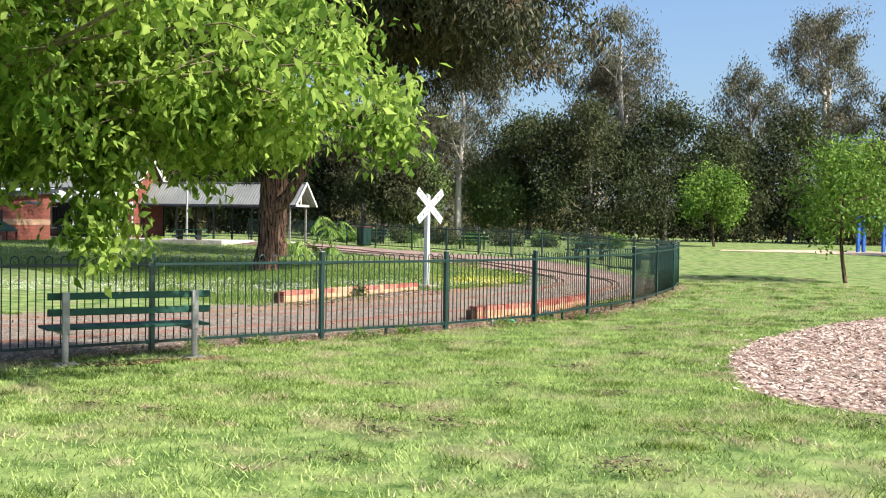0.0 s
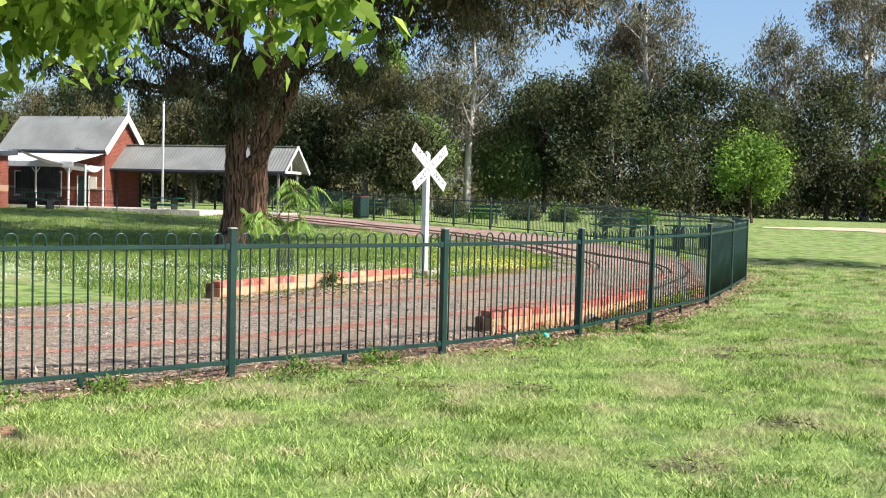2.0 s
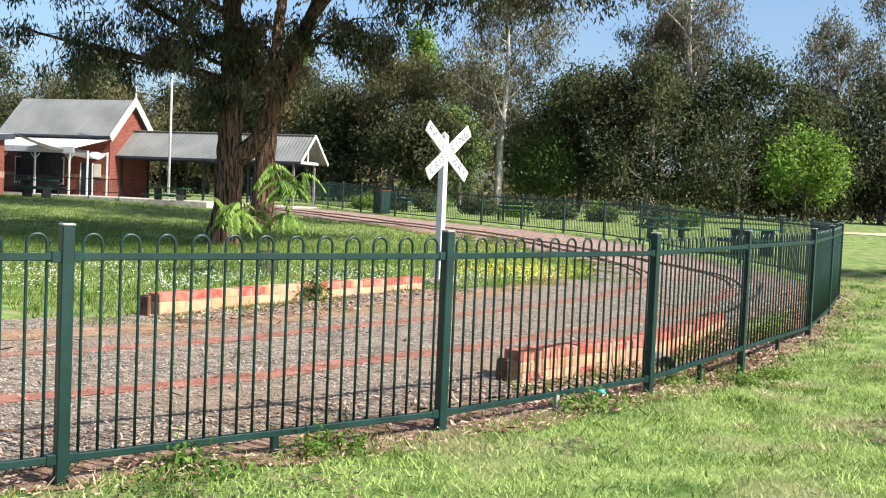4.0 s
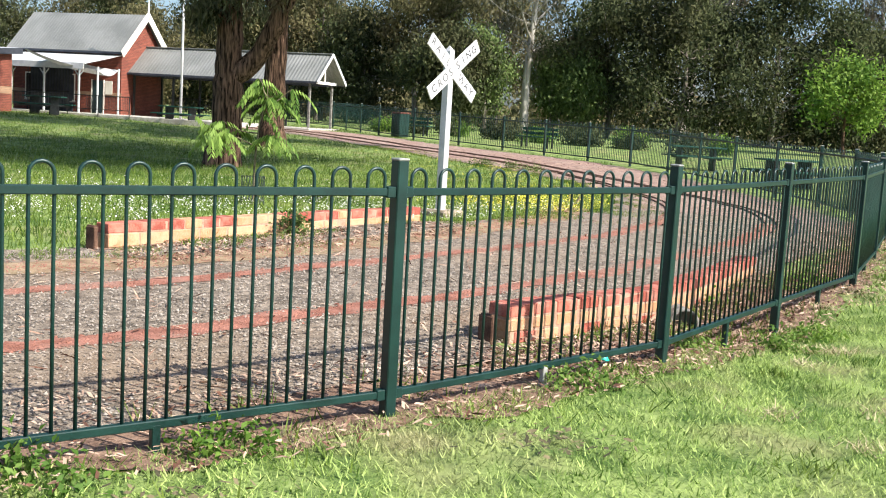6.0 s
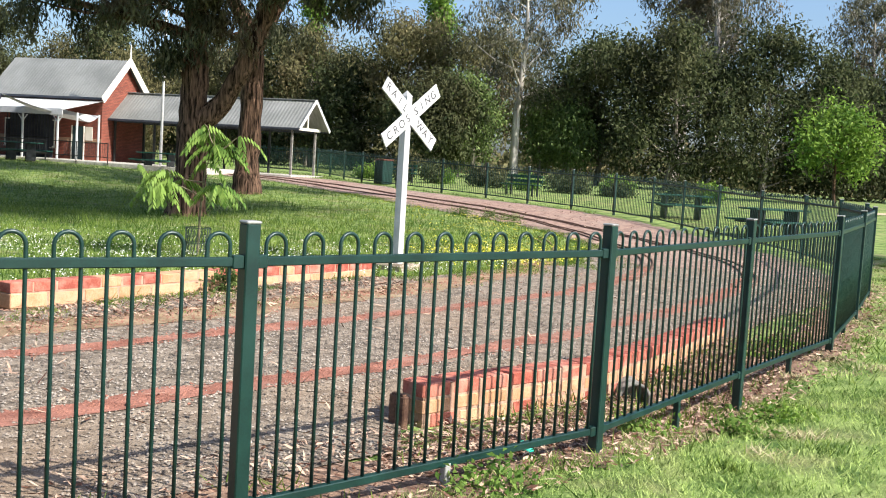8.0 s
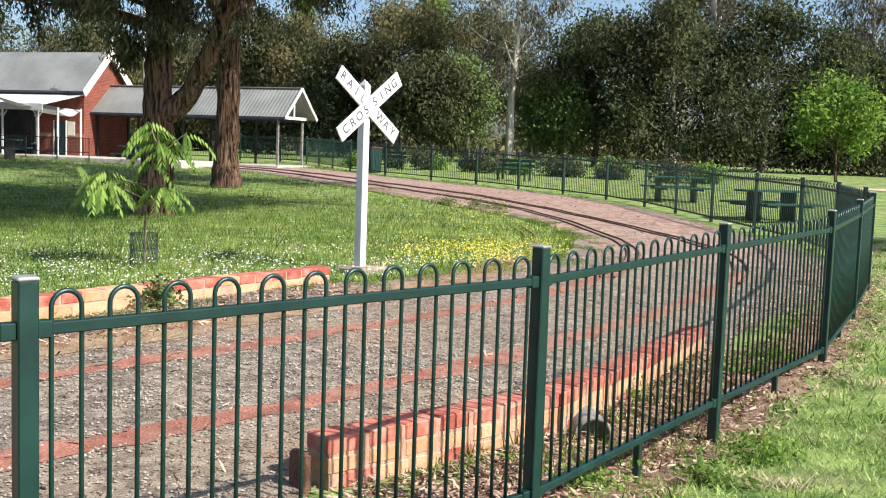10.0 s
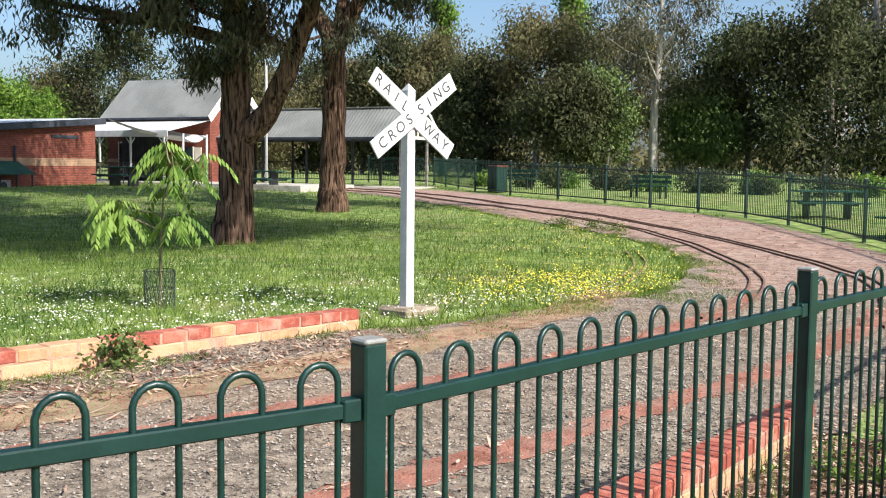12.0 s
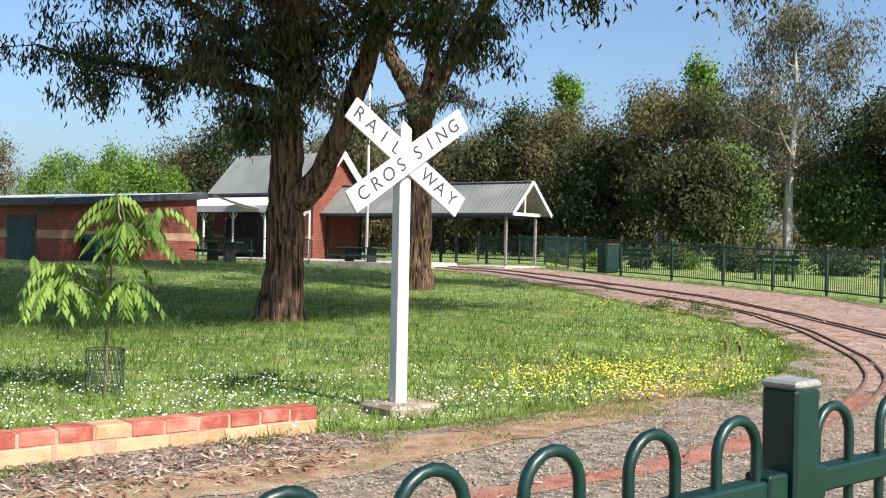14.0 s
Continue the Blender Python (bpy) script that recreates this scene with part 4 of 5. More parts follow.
FRESH = dict(bark=M_BARK_GREY, leaf=M_LEAF_FRESH, label="bushy tree in light spring green", first=0.12, limbs=22, per=50, size=0.3, spread=0.45, droop=0.4, width=0.45, fill=3, up=0.4)
KINDS = {"gum": ("gum_tree", GUM), "dark": ("evergreen_tree", DARK), "olive": ("wattle_tree", OLIVE), "poplar": ("poplar_tree", POPLAR), "fresh": ("broadleaf_tree", FRESH), "soft": ("young_tree", SOFT)}
BACK = [(12.6, 88, 21.2, 4.2, "gum"), (10.8, 92, 17.5, 3.4, "gum"), (24, 90, 15.9, 3.6, "gum"), (31.5, 92, 22.3, 4.6, "gum"), (43, 90, 21.2, 5.0, "gum"), (37, 88, 13.5, 5.1, "olive"), (-0.8, 82, 16.4, 5.2, "gum"), (-3.5, 94, 11.8, 5.1, "olive"),
        (9, 80, 10.4, 5.1, "dark"), (15.5, 82, 10.9, 5.1, "dark"), (4.8, 84, 9.8, 4.4, "dark"), (20.5, 84, 8.9, 4.2, "dark"), (26.5, 86, 10.4, 5.1, "dark"), (33, 82, 8.1, 4.6, "dark"), (40, 84, 10.9, 5.5, "dark"), (50, 86, 15.2, 6.6, "dark"), (56, 92, 20.1, 5.5, "gum"),
        (-8.6, 85, 11.6, 3.6, "olive"), (-13, 88, 8.0, 4.0, "dark"), (-17, 92, 10.4, 3.5, "olive"), (-21, 93, 11.7, 3.1, "dark"), (-24, 94, 9.3, 3.5, "olive"), (-19.1, 100, 16.2, 0.9, "poplar"), (-8.5, 100, 16.8, 1.3, "poplar"), (-28, 96, 8.6, 4.0, "dark"),
        (-34, 94, 12.0, 4.0, "dark"), (-44, 92, 11.4, 4.8, "dark"), (-52, 96, 9.6, 5.1, "olive"), (-58, 94, 8.4, 4.6, "fresh"), (-66, 96, 8.4, 5.0, "fresh"), (-48, 84, 6.7, 3.4, "fresh"), (-40, 100, 9.6, 4.8, "olive"), (-74, 92, 10.1, 5.5, "olive"),
        (-3.4, 80, 6.8, 1.7, "soft"), (-4.6, 82, 5.5, 1.6, "soft"), (0.9, 83, 5.7, 1.5, "soft"), (2.4, 86, 7.0, 2.9, "olive"), (2.9, 82, 5.5, 1.4, "soft"), (-5.6, 79, 6.0, 2.4, "dark"), (29, 78, 4.7, 2.4, "olive"), (46, 78, 5.6, 3.3, "olive"), (37, 76, 3.7, 2.4, "dark"), (-86, 88, 13.1, 6.6, "dark"), (66, 88, 17.4, 7.2, "dark"), (-31, 90, 7.9, 4.0, "olive")]
for i, (x, y, H, cw, kind) in enumerate(BACK):
    name, kw = KINDS[kind]
    if kind in ("dark", "olive", "fresh") and -12 < x < 4.9:
        kw = dict(kw, first=0.32, up=0.6)
    tree(name, x, y, H, 0.016 * H + 0.06, cw, seed=100 + i, group="park trees behind the fence", stems=2 if kind == "gum" and i % 2 else 1, **kw)

rng = np.random.default_rng(55)
far = np.stack([rng.uniform(-150, 150, 2600), rng.uniform(128, 150, 2600), rng.uniform(0.5, 1.0, 2600) ** 2], 1)
far[:, 2] = 1.2 + far[:, 2] * (6.5 + 2.5 * np.sin(far[:, 0] * 0.21) + 1.5 * np.sin(far[:, 0] * 0.57 + 1)) * rng.uniform(0.05, 1, 2600)
tagged(part("far_woods", fast_mesh("far_woods", leaf_cloud(far, 1.3, 13, 1.1, rng, 0.3, 0.5), 4), M_LEAF_OLIVE), "distant belt of olive-green woods", "woods", kind="stuff")


# ---- station ----
ST = pose(-9.4, 57.2, 0.84, 0, 0, -14.0) @ Matrix.Diagonal((0.675, 0.68, 0.78, 1))


def corrugated(x0, x1, ya, za, yb, zb, thick=0.05, pitch=0.25):
    """A sloping roof sheet with ribs running down the fall."""
    n = max(2, int(abs(x1 - x0) / (pitch / 4)))
    g = Geo()
    xs_ = np.linspace(x0, x1, n + 1)
    wav = 0.016 * np.cos(np.arange(n + 1) * math.pi / 2)
    top = [(x, y, z + h) for (y, z) in ((ya, za), (yb, zb)) for x, h in zip(xs_, wav)]
    low = [(x, y, z + h - thick) for (y, z) in ((ya, za), (yb, zb)) for x, h in zip(xs_, wav)]
    m = n + 1
    f = [(i, i + 1, m + i + 1, m + i) for i in range(n)] + [(2 * m + i + 1, 2 * m + i, 3 * m + i, 3 * m + i + 1) for i in range(n)]
    f += [(i + 1, i, 2 * m + i, 2 * m + i + 1) for i in range(n)] + [(m + i, m + i + 1, 3 * m + i + 1, 3 * m + i) for i in range(n)]
    f += [(0, m, 3 * m, 2 * m), (m + n, n, 2 * m + n, 3 * m + n)]
    return g.add(top + low, f)


canopy = thing("platform_canopy", ST, "open platform canopy with grey gabled roof on steel posts", "canopy")
part("roof_front", corrugated(-14.0, 0.6, 0, 4.28, -2.15, 2.62), M_ROOF, canopy)
part("roof_back", corrugated(-14.0, 0.6, 0, 4.28, 2.15, 2.62), M_ROOF, canopy)
part("ridge_cap", Geo().box((-6.7, 0, 4.30), (14.6, 0.3, 0.06), 0.01), M_ROOF, canopy)
for s in (-1, 1):
    part("gutter", Geo().box((-6.7, s * 2.2, 2.58), (14.6, 0.12, 0.13), 0.01), M_FASCIA, canopy)
    L, ang_ = math.hypot(2.2, 1.68), math.degrees(math.atan2(1.68, 2.2))
    part("barge_board", Geo().box((0.66, s * 1.1, 3.42), (0.05, L, 0.2), 0.01, pose(0, 0, 0, -s * ang_)), M_WHITE, canopy)
    for x in (-0.15, -3.6, -7.1, -10.6, -13.8):
        part("post", Geo().box((x, s * 1.65, 1.3), (0.14, 0.14, 2.65), 0.01), M_PIPE if x > -1 else M_BLACKSTEEL, canopy)
    part("beam", Geo().box((-6.9, s * 1.65, 2.55), (13.8, 0.1, 0.18), 0.01), M_FASCIA, canopy)
for x in (0.1, -3.6, -7.1, -10.6):
    part("tie_beam", Geo().box((x, 0, 2.62), (0.09, 3.6, 0.16), 0.01), M_BARGE if x > 0 else M_FASCIA, canopy)
part("king_post", Geo().box((0.1, 0, 3.4), (0.08, 0.1, 1.5), 0.01), M_BARGE, canopy)

house = thing("station_building", ST, "red brick station building with grey gabled roof and cream bargeboards", "building")
WX0, WX1, WY0, WY1, EAVE, RIDGE, RY = -23.2, -14.0, -2.85, 1.9, 3.95, 6.2, -0.48
g = Geo().box(((WX0 + WX1) / 2, (WY0 + WY1) / 2, EAVE / 2), (WX1 - WX0, WY1 - WY0, EAVE))
for x in (WX0, WX1):
    e = 0.001 if x == WX1 else -0.001
    g.add([(x + e, WY0, EAVE), (x + e, WY1, EAVE), (x + e, RY, RIDGE - 0.12), (x - 0.24 * np.sign(e), WY0, EAVE), (x - 0.24 * np.sign(e), WY1, EAVE), (x - 0.24 * np.sign(e), RY, RIDGE - 0.12)], [(0, 1, 2), (5, 4, 3), (0, 2, 5, 3), (2, 1, 4, 5)])
part("wall", g, M_BRICKWORK, house)
part("wall_band", Geo().box(((WX0 + WX1) / 2, WY0 - 0.012, 1.25), (WX1 - WX0 + 0.02, 0.02, 0.24)), M_CREAMWORK, house)
part("roof_front", corrugated(WX0 - 0.3, WX1 + 0.35, RY, RIDGE, WY0 - 0.45, EAVE - 0.2), M_ROOF, house)
part("roof_back", corrugated(WX0 - 0.3, WX1 + 0.35, RY, RIDGE, WY1 + 0.45, EAVE - 0.2), M_ROOF, house)
part("gutter", Geo().box(((WX0 + WX1) / 2, WY0 - 0.5, EAVE - 0.24), (WX1 - WX0 + 0.7, 0.13, 0.14), 0.01), M_FASCIA, house)
for yb in (WY0 - 0.45, WY1 + 0.45):
    dy, dz = yb - RY, (EAVE - 0.2) - RIDGE
    part("barge_board", Geo().box((WX1 + 0.4, (yb + RY) / 2, (EAVE - 0.2 + RIDGE) / 2 - 0.08), (0.06, math.hypot(dy, dz) + 0.1, 0.46), 0.02, pose(0, 0, 0, math.degrees(math.atan2(dz, dy)))), M_BARGE, house)
part("finial", Geo().tube([(WX1 + 0.4, RY, 6.0), (WX1 + 0.4, RY, 6.6), (WX1 + 0.4, RY, 7.0), (WX1 + 0.4, RY, 7.15)], [0.06, 0.06, 0.04, 0.01], 8), M_BARGE, house)
part("verandah_roof", corrugated(WX0, WX1 + 0.1, WY0 - 0.02, 3.62, WY0 - 4.0, 2.9), M_ROOF_PALE, house)
part("verandah_fascia", Geo().box(((WX0 + WX1) / 2, WY0 - 4.02, 2.75), (WX1 - WX0 + 0.1, 0.05, 0.36), 0.01), M_WHITE, house)
for x in (-22.6, -19.9, -17.2, -14.4):
    p_ = part("verandah_post", Geo().box((x, WY0 - 3.9, 1.3), (0.11, 0.11, 2.6), 0.01), M_ROOF_PALE, house)
    for s in (-1, 1):
        part("bracket", Geo().box((x + s * 0.2, WY0 - 3.9, 2.35), (0.46, 0.05, 0.05), 0.005, pose(0, 0, 0, 0, -s * 45, 0)), M_ROOF_PALE, p_)
for x, wdt, z, hgt in ((-21.6, 0.9, 1.55, 1.5), (-18.3, 0.8, 1.55, 1.5)):
    wn_ = part("window", Geo().box((x, WY0 - 0.02, z), (wdt, 0.03, hgt), 0.005), M_GLASS, house)
    for s in (-1, 1):
        part("frame", Geo().box((x + s * (wdt / 2 + 0.04), WY0 - 0.035, z), (0.08, 0.06, hgt + 0.16), 0.006), M_BARGE, wn_)
        part("frame", Geo().box((x, WY0 - 0.035, z + s * (hgt / 2 + 0.04)), (wdt, 0.06, 0.08), 0.006), M_BARGE, wn_)
    part("sill", Geo().box((x, WY0 - 0.06, z - hgt / 2 - 0.11), (wdt + 0.25, 0.12, 0.06), 0.01), M_CONC, wn_)
for x in (-20.6, -15.9):
    dr = part("door", Geo().box((x, WY0 - 0.025, 1.03), (0.92, 0.04, 2.06), 0.006), M_DOOR, house)
    for s in (-1, 1):
        part("jamb", Geo().box((x + s * 0.5, WY0 - 0.035, 1.05), (0.08, 0.07, 2.1), 0.006), M_BARGE, dr)
part("notice_board", Geo().box((-15.0, WY0 - 0.03, 1.65), (0.6, 0.03, 0.8), 0.005), M_BARGE, house)

plat = tagged(part("platform", Geo().box((-14.5, -5.2, -0.08), (23, 5.6, 0.36), 0.02).box((-6.5, 0, -0.16), (13.5, 4.6, 0.3), 0.02), M_CONC, at=ST), "pale concrete station platform with a low edge", "platform", kind="structure")
rail_fence = thing("platform_railing", ST, "low black steel railing along the platform", "railing")
for y_, x0, x1 in ((-8.05, -26, -9.5),):
    for z in (0.95, 0.2):
        part("rail", Geo().box(((x0 + x1) / 2, y_, z + 0.18), (x1 - x0, 0.04, 0.04), 0.004), M_BLACKSTEEL, rail_fence)
    bar = Geo().box((0, 0, 0), (0.016, 0.016, 0.75)).mesh("bar")
    bar.materials.append(M_BLACKSTEEL)
    for x in np.arange(x0, x1, 0.13):
        if not -14.2 < x < -12.8:
            part("bar", bar, M_BLACKSTEEL, rail_fence, at=pose(x, y_, 0.75))
    for x in np.arange(x0, x1 + 0.1, 2.36):
        part("post", Geo().box((x, y_, 0.5), (0.05, 0.05, 1.3), 0.004), M_BLACKSTEEL, rail_fence)
screen = thing("canopy_screen", ST, "black steel pool-style railing behind the canopy", "railing")
for z in (0.32, 1.3):
    part("rail", Geo().box((-6.8, 1.95, z), (13.2, 0.04, 0.04), 0.004), M_BLACKSTEEL, screen)
for x in np.arange(-13.3, -0.2, 0.13):
    part("bar", bar, M_BLACKSTEEL, screen, at=pose(x, 1.95, 0.8) @ Matrix.Diagonal((1, 1, 1.3, 1)))

link = thing("bar_screen", pose(-22.7, 57.9, 0.74, 0, 0, 0), "black steel bar screen with a dark sheet behind it for the gap's shade", "screen")
# dark sheet behind the bars stands in for deep shade in the gap
part("shade_panel", Geo().box((0, 0.35, 1.2), (2.1, 0.06, 2.4), 0.01), M_FASCIA, link)
for z in (0.15, 1.1, 2.2):
    part("rail", Geo().box((0, 0, z), (2.1, 0.05, 0.06), 0.004), M_BLACKSTEEL, link)
tall_bar = Geo().box((0, 0, 0), (0.025, 0.025, 2.2)).mesh("bar")
tall_bar.materials.append(M_BLACKSTEEL)
for k in range(15):
    part("bar", tall_bar, M_BLACKSTEEL, link, at=pose(-1.02 + k * 0.146, 0, 1.14))

pole = thing("flagpole", pose(-15.3, 55.2, 0.78), "tall thin white flagpole", "flagpole")
part("pole", Geo().tube([(0, 0, -0.1), (0, 0, 4), (0, 0, 8.2)], [0.06, 0.055, 0.04], 12), M_WHITE, pole, smooth=True)
part("ball", Geo().tube([(0, 0, 8.18), (0, 0, 8.22), (0, 0, 8.28), (0, 0, 8.32)], [0.02, 0.06, 0.06, 0.01], 10), M_WHITE, pole, smooth=True)

# ---- brick hall ----
HALL = pose(-23.4, 46.8, 0.48, 0, 0, -9.2) @ Matrix.Diagonal((0.75, 0.68, 0.82, 1))
hall = thing("brick_hall", HALL, "low red brick hall with a cream band and dark sloping roof", "building")
part("wall", Geo().box((-7.0, 5.1, 1.45), (14, 10.2, 2.9)).add([(0.0, 0, 2.9), (0.0, 10.2, 2.9), (0.0, 10.2, 3.55), (-14, 0, 2.9), (-14, 10.2, 2.9), (-14, 10.2, 3.55)], [(0, 1, 2), (3, 5, 4), (0, 2, 5, 3), (1, 4, 5, 2)]), M_BRICKWORK, hall)
part("wall_band", Geo().box((0.006, 5.1, 1.52), (0.014, 10.22, 0.36)), M_CREAMWORK, hall)
part("wall_band", Geo().box((-7.0, -0.006, 1.52), (14.02, 0.014, 0.36)), M_CREAMWORK, hall)
tilt_ = math.degrees(math.atan2(0.65, 10.2))
part("roof", Geo().box((-7.0, 5.1, 3.36), (14.7, 11.2, 0.12), 0.02, pose(0, 0, 0, tilt_)), M_ROOF_PALE, hall)
part("fascia", Geo().box((0.37, 5.1, 3.26), (0.05, 11.2, 0.32), 0.01, pose(0, 0, 0, tilt_)), M_FASCIA, hall)
part("fascia", Geo().box((-7.0, -0.55, 2.92), (14.7, 0.05, 0.32), 0.01), M_FASCIA, hall)
dr = part("door", Geo().box((-2.6, -0.025, 1.15), (1.9, 0.05, 2.3), 0.01), M_DOOR, hall)
for s in (-1, 1):
    part("jamb", Geo().box((-2.6 + s * 1.0, -0.03, 1.17), (0.09, 0.07, 2.36), 0.006), M_FASCIA, dr)
part("vent", Geo().box((0.02, 7.6, 2.75), (0.05, 2.2, 0.16), 0.01), M_FASCIA, hall)
part("vent", Geo().box((-0.9, -0.03, 2.55), (1.1, 0.05, 0.16), 0.01), M_FASCIA, hall)
part("flue", Geo().tube([(0.12, 3.6, 1.4), (0.12, 3.6, 2.25)], 0.07, 10), M_FASCIA, hall)

kiosk = thing("plant_shelter", HALL @ pose(0.05, 2.6, 0), "small shelter with a dark green sloping roof against the brick hall", "shelter")
g = Geo().add([(0, -1.25, 1.55), (0, 1.25, 1.55), (1.15, 1.25, 1.0), (1.15, -1.25, 1.0), (0, -1.25, 1.48), (0, 1.25, 1.48), (1.15, 1.25, 0.93), (1.15, -1.25, 0.93)], [(0, 1, 2, 3), (7, 6, 5, 4), (0, 3, 7, 4), (1, 5, 6, 2), (3, 2, 6, 7), (0, 4, 5, 1)])
part("roof", g, M_BENCH_GREEN, kiosk)
for x, y in ((1.05, -1.15), (1.05, 1.15), (1.05, 0)):
    part("post", Geo().box((x, y, 0.5), (0.07, 0.07, 1.05), 0.006), M_BLACKSTEEL, kiosk)
part("side_panel", Geo().box((0.55, -1.18, 0.6), (1.0, 0.04, 1.2), 0.006), M_DOOR, kiosk)
unit = thing("air_conditioner", HALL @ pose(0.65, 2.1, 0.0), "pale grey outdoor air conditioner unit", "air conditioner")
part("casing", Geo().box((0, 0, 0.38), (0.35, 0.8, 0.62), 0.02), M_BENCH_GREY, unit)
part("grille", Geo().tube([(0.176, -0.12, 0.38), (0.186, -0.12, 0.38)], 0.24, 20), M_FASCIA, unit)
part("foot", Geo().box((0, 0, 0.03), (0.4, 0.7, 0.08), 0.01), M_CONC, unit)

sail = thing("shade_sail", Matrix(), "white stretched shade sail between the hall and the station", "shade sail")
A_, B_, C_, D_ = (np.array(q) for q in ((-21.95, 53.95, 3.6), (-19.3, 55.6, 2.85), (-19.0, 57.2, 2.95), (-21.7, 57.0, 3.5)))
v = []
for i in range(9):
    for j in range(9):
        s, t = i / 8, j / 8
        q = (A_ * (1 - s) + B_ * s) * (1 - t) + (D_ * (1 - s) + C_ * s) * t
        v.append(q + np.array([0, 0, -0.5 * math.sin(math.pi * s) * 0.4 + 0.3 * s * (1 - s) - 0.25 * math.sin(math.pi * t)]))
v += [q - np.array([0, 0, 0.03]) for q in v]
f = [(i * 9 + j, i * 9 + j + 1, i * 9 + j + 10, i * 9 + j + 9) for i in range(8) for j in range(8)]
f += [tuple(81 + q for q in face[::-1]) for face in f]
part("fabric", Geo().add(v, f), M_WHITE, sail, smooth=True)
for x, y in ((-19.3, 55.6), (-19.0, 57.2)):
    part("mast", Geo().tube([(x, y, 0.75), (x, y, 3.0)], 0.05, 10), M_ROOF_PALE, sail)


# ---- furniture of the park ----
def picnic_table(x, y, turn, label):
    t = thing("picnic_table", pose(x, y, float(height(x, y)), 0, 0, turn), label, "picnic table", "picnic tables")
    for k in range(4):
        part("top_plank", Geo().box((0, (k - 1.5) * 0.18, 0.74), (1.8, 0.16, 0.045), 0.006), M_BENCH_GREEN, t)
    for s in (-1, 1):
        for o in (0.62, 0.80):
            part("seat_plank", Geo().box((0, s * o, 0.44), (1.8, 0.15, 0.045), 0.006), M_BENCH_GREEN, t)
        part("leg", Geo().box((s * 0.55, 0, 0.36), (0.07, 0.5, 0.72), 0.006), M_BLACKSTEEL, t)
        part("seat_bar", Geo().box((s * 0.55, 0, 0.39), (0.06, 1.7, 0.06), 0.006), M_BLACKSTEEL, t)
    return t


picnic_table(5.7, 44.6, 10, "dark green picnic table with attached benches on the lawn")
picnic_table(7.3, 38.4, 30, "dark green picnic table with attached benches near the fence")
for x, y, turn in ((-14.6, 53.2, -14), (-20.0, 52.0, -20)):
    picnic_table(x, y, turn, "dark picnic table on the grass before the platform")


def park_seat(x, y, turn):
    s_ = thing("garden_bench", pose(x, y, float(height(x, y)), 0, 0, turn), "dark green park seat with backrest beyond the fence", "bench", "park seats")
    for z in (0.6, 0.78):
        part("back_slat", Geo().box((0, 0.22, z), (1.9, 0.04, 0.11), 0.006), M_BENCH_GREEN, s_)
    for y_ in (-0.15, 0.0, 0.15):
        part("seat_slat", Geo().box((0, y_, 0.45), (1.9, 0.12, 0.04), 0.006), M_BENCH_GREEN, s_)
    for x_ in (-0.7, 0.7):
        part("leg", Geo().box((x_, 0.2, 0.42), (0.06, 0.07, 0.84), 0.006), M_BLACKSTEEL, s_)
        part("leg", Geo().box((x_, -0.1, 0.22), (0.06, 0.07, 0.44), 0.006), M_BLACKSTEEL, s_)


park_seat(0.4, 53.4, -40)
park_seat(-5.4, 58.6, -30)

bin_ = thing("litter_bin", pose(-5.5, 55.2, float(height(-5.5, 55.2)), 0, 0, -42), "dark green slatted litter bin with a dull red lid", "litter bin")
part("body", Geo().box((0, 0, 0.52), (0.56, 0.54, 1.0), 0.02), M_GREEN, bin_)
for k in range(7):
    part("slat", Geo().box((-0.24 + k * 0.08, -0.28, 0.5), (0.06, 0.03, 0.94), 0.006), M_GREEN, bin_)
part("lid", Geo().box((0, 0, 1.04), (0.62, 0.6, 0.07), 0.02), M_LID, bin_)

# blue swing frame on the sand
play = thing("play_frame", pose(23.3, 57.0, 0.7, 0, 0, 15), "blue steel play frame beyond the lawn", "play equipment")
for x in (-1.6, -1.25, 0.0):
    part("post", Geo().box((x, 0, 1.0), (0.16, 0.16, 2.1), 0.01), M_BLUE, play)
part("panel", Geo().box((-1.42, 0.05, 1.2), (0.3, 0.06, 1.1), 0.01), M_BLUE, play)
part("top_bar", Geo().tube([(-1.6, 0, 2.05), (1.6, 0, 2.05)], 0.05, 10), M_BLUE, play)
part("post", Geo().box((1.6, 0, 1.0), (0.12, 0.12, 2.1), 0.01), M_BLACKSTEEL, play)

# ---- shrubs ----
def shrub(x, y, r, h, leaf, label, seed, n=26, per=26, size=0.12, name="shrub"):
    rng_ = np.random.default_rng(seed)
    o = thing(name, pose(x, y, float(height(x, y))), label, "shrub", "garden shrubs") if name != "weed" else None
    g_, cs = Geo(), []
    for k in range(n):
        a_ = rng_.uniform(0, 6.28)
        rr = r * math.sqrt(rng_.uniform(0, 1))
        e_ = np.array([rr * math.cos(a_), rr * math.sin(a_), h * rng_.uniform(0.35, 1.0) * (1 - 0.4 * (rr / r) ** 2)])
        cs.append(e_)
        cs.append(e_ * 0.7)
    leaves = fast_mesh("foliage", leaf_cloud(cs, r * 0.2, per, size, rng_, 0.2, 0.5), 4)
    if o:
        limb(g_, (0, 0, -0.05), (0.03, 0.02, h * 0.7), 0.03, 0.012, rng_, 0.1, 5, 6)
        part("stem", g_, M_TWIG, o)
        part("foliage", leaves, leaf, o)
    else:
        tagged(part("weed", leaves, leaf, at=pose(x, y, float(height(x, y)))), label, "weed", kind="stuff")


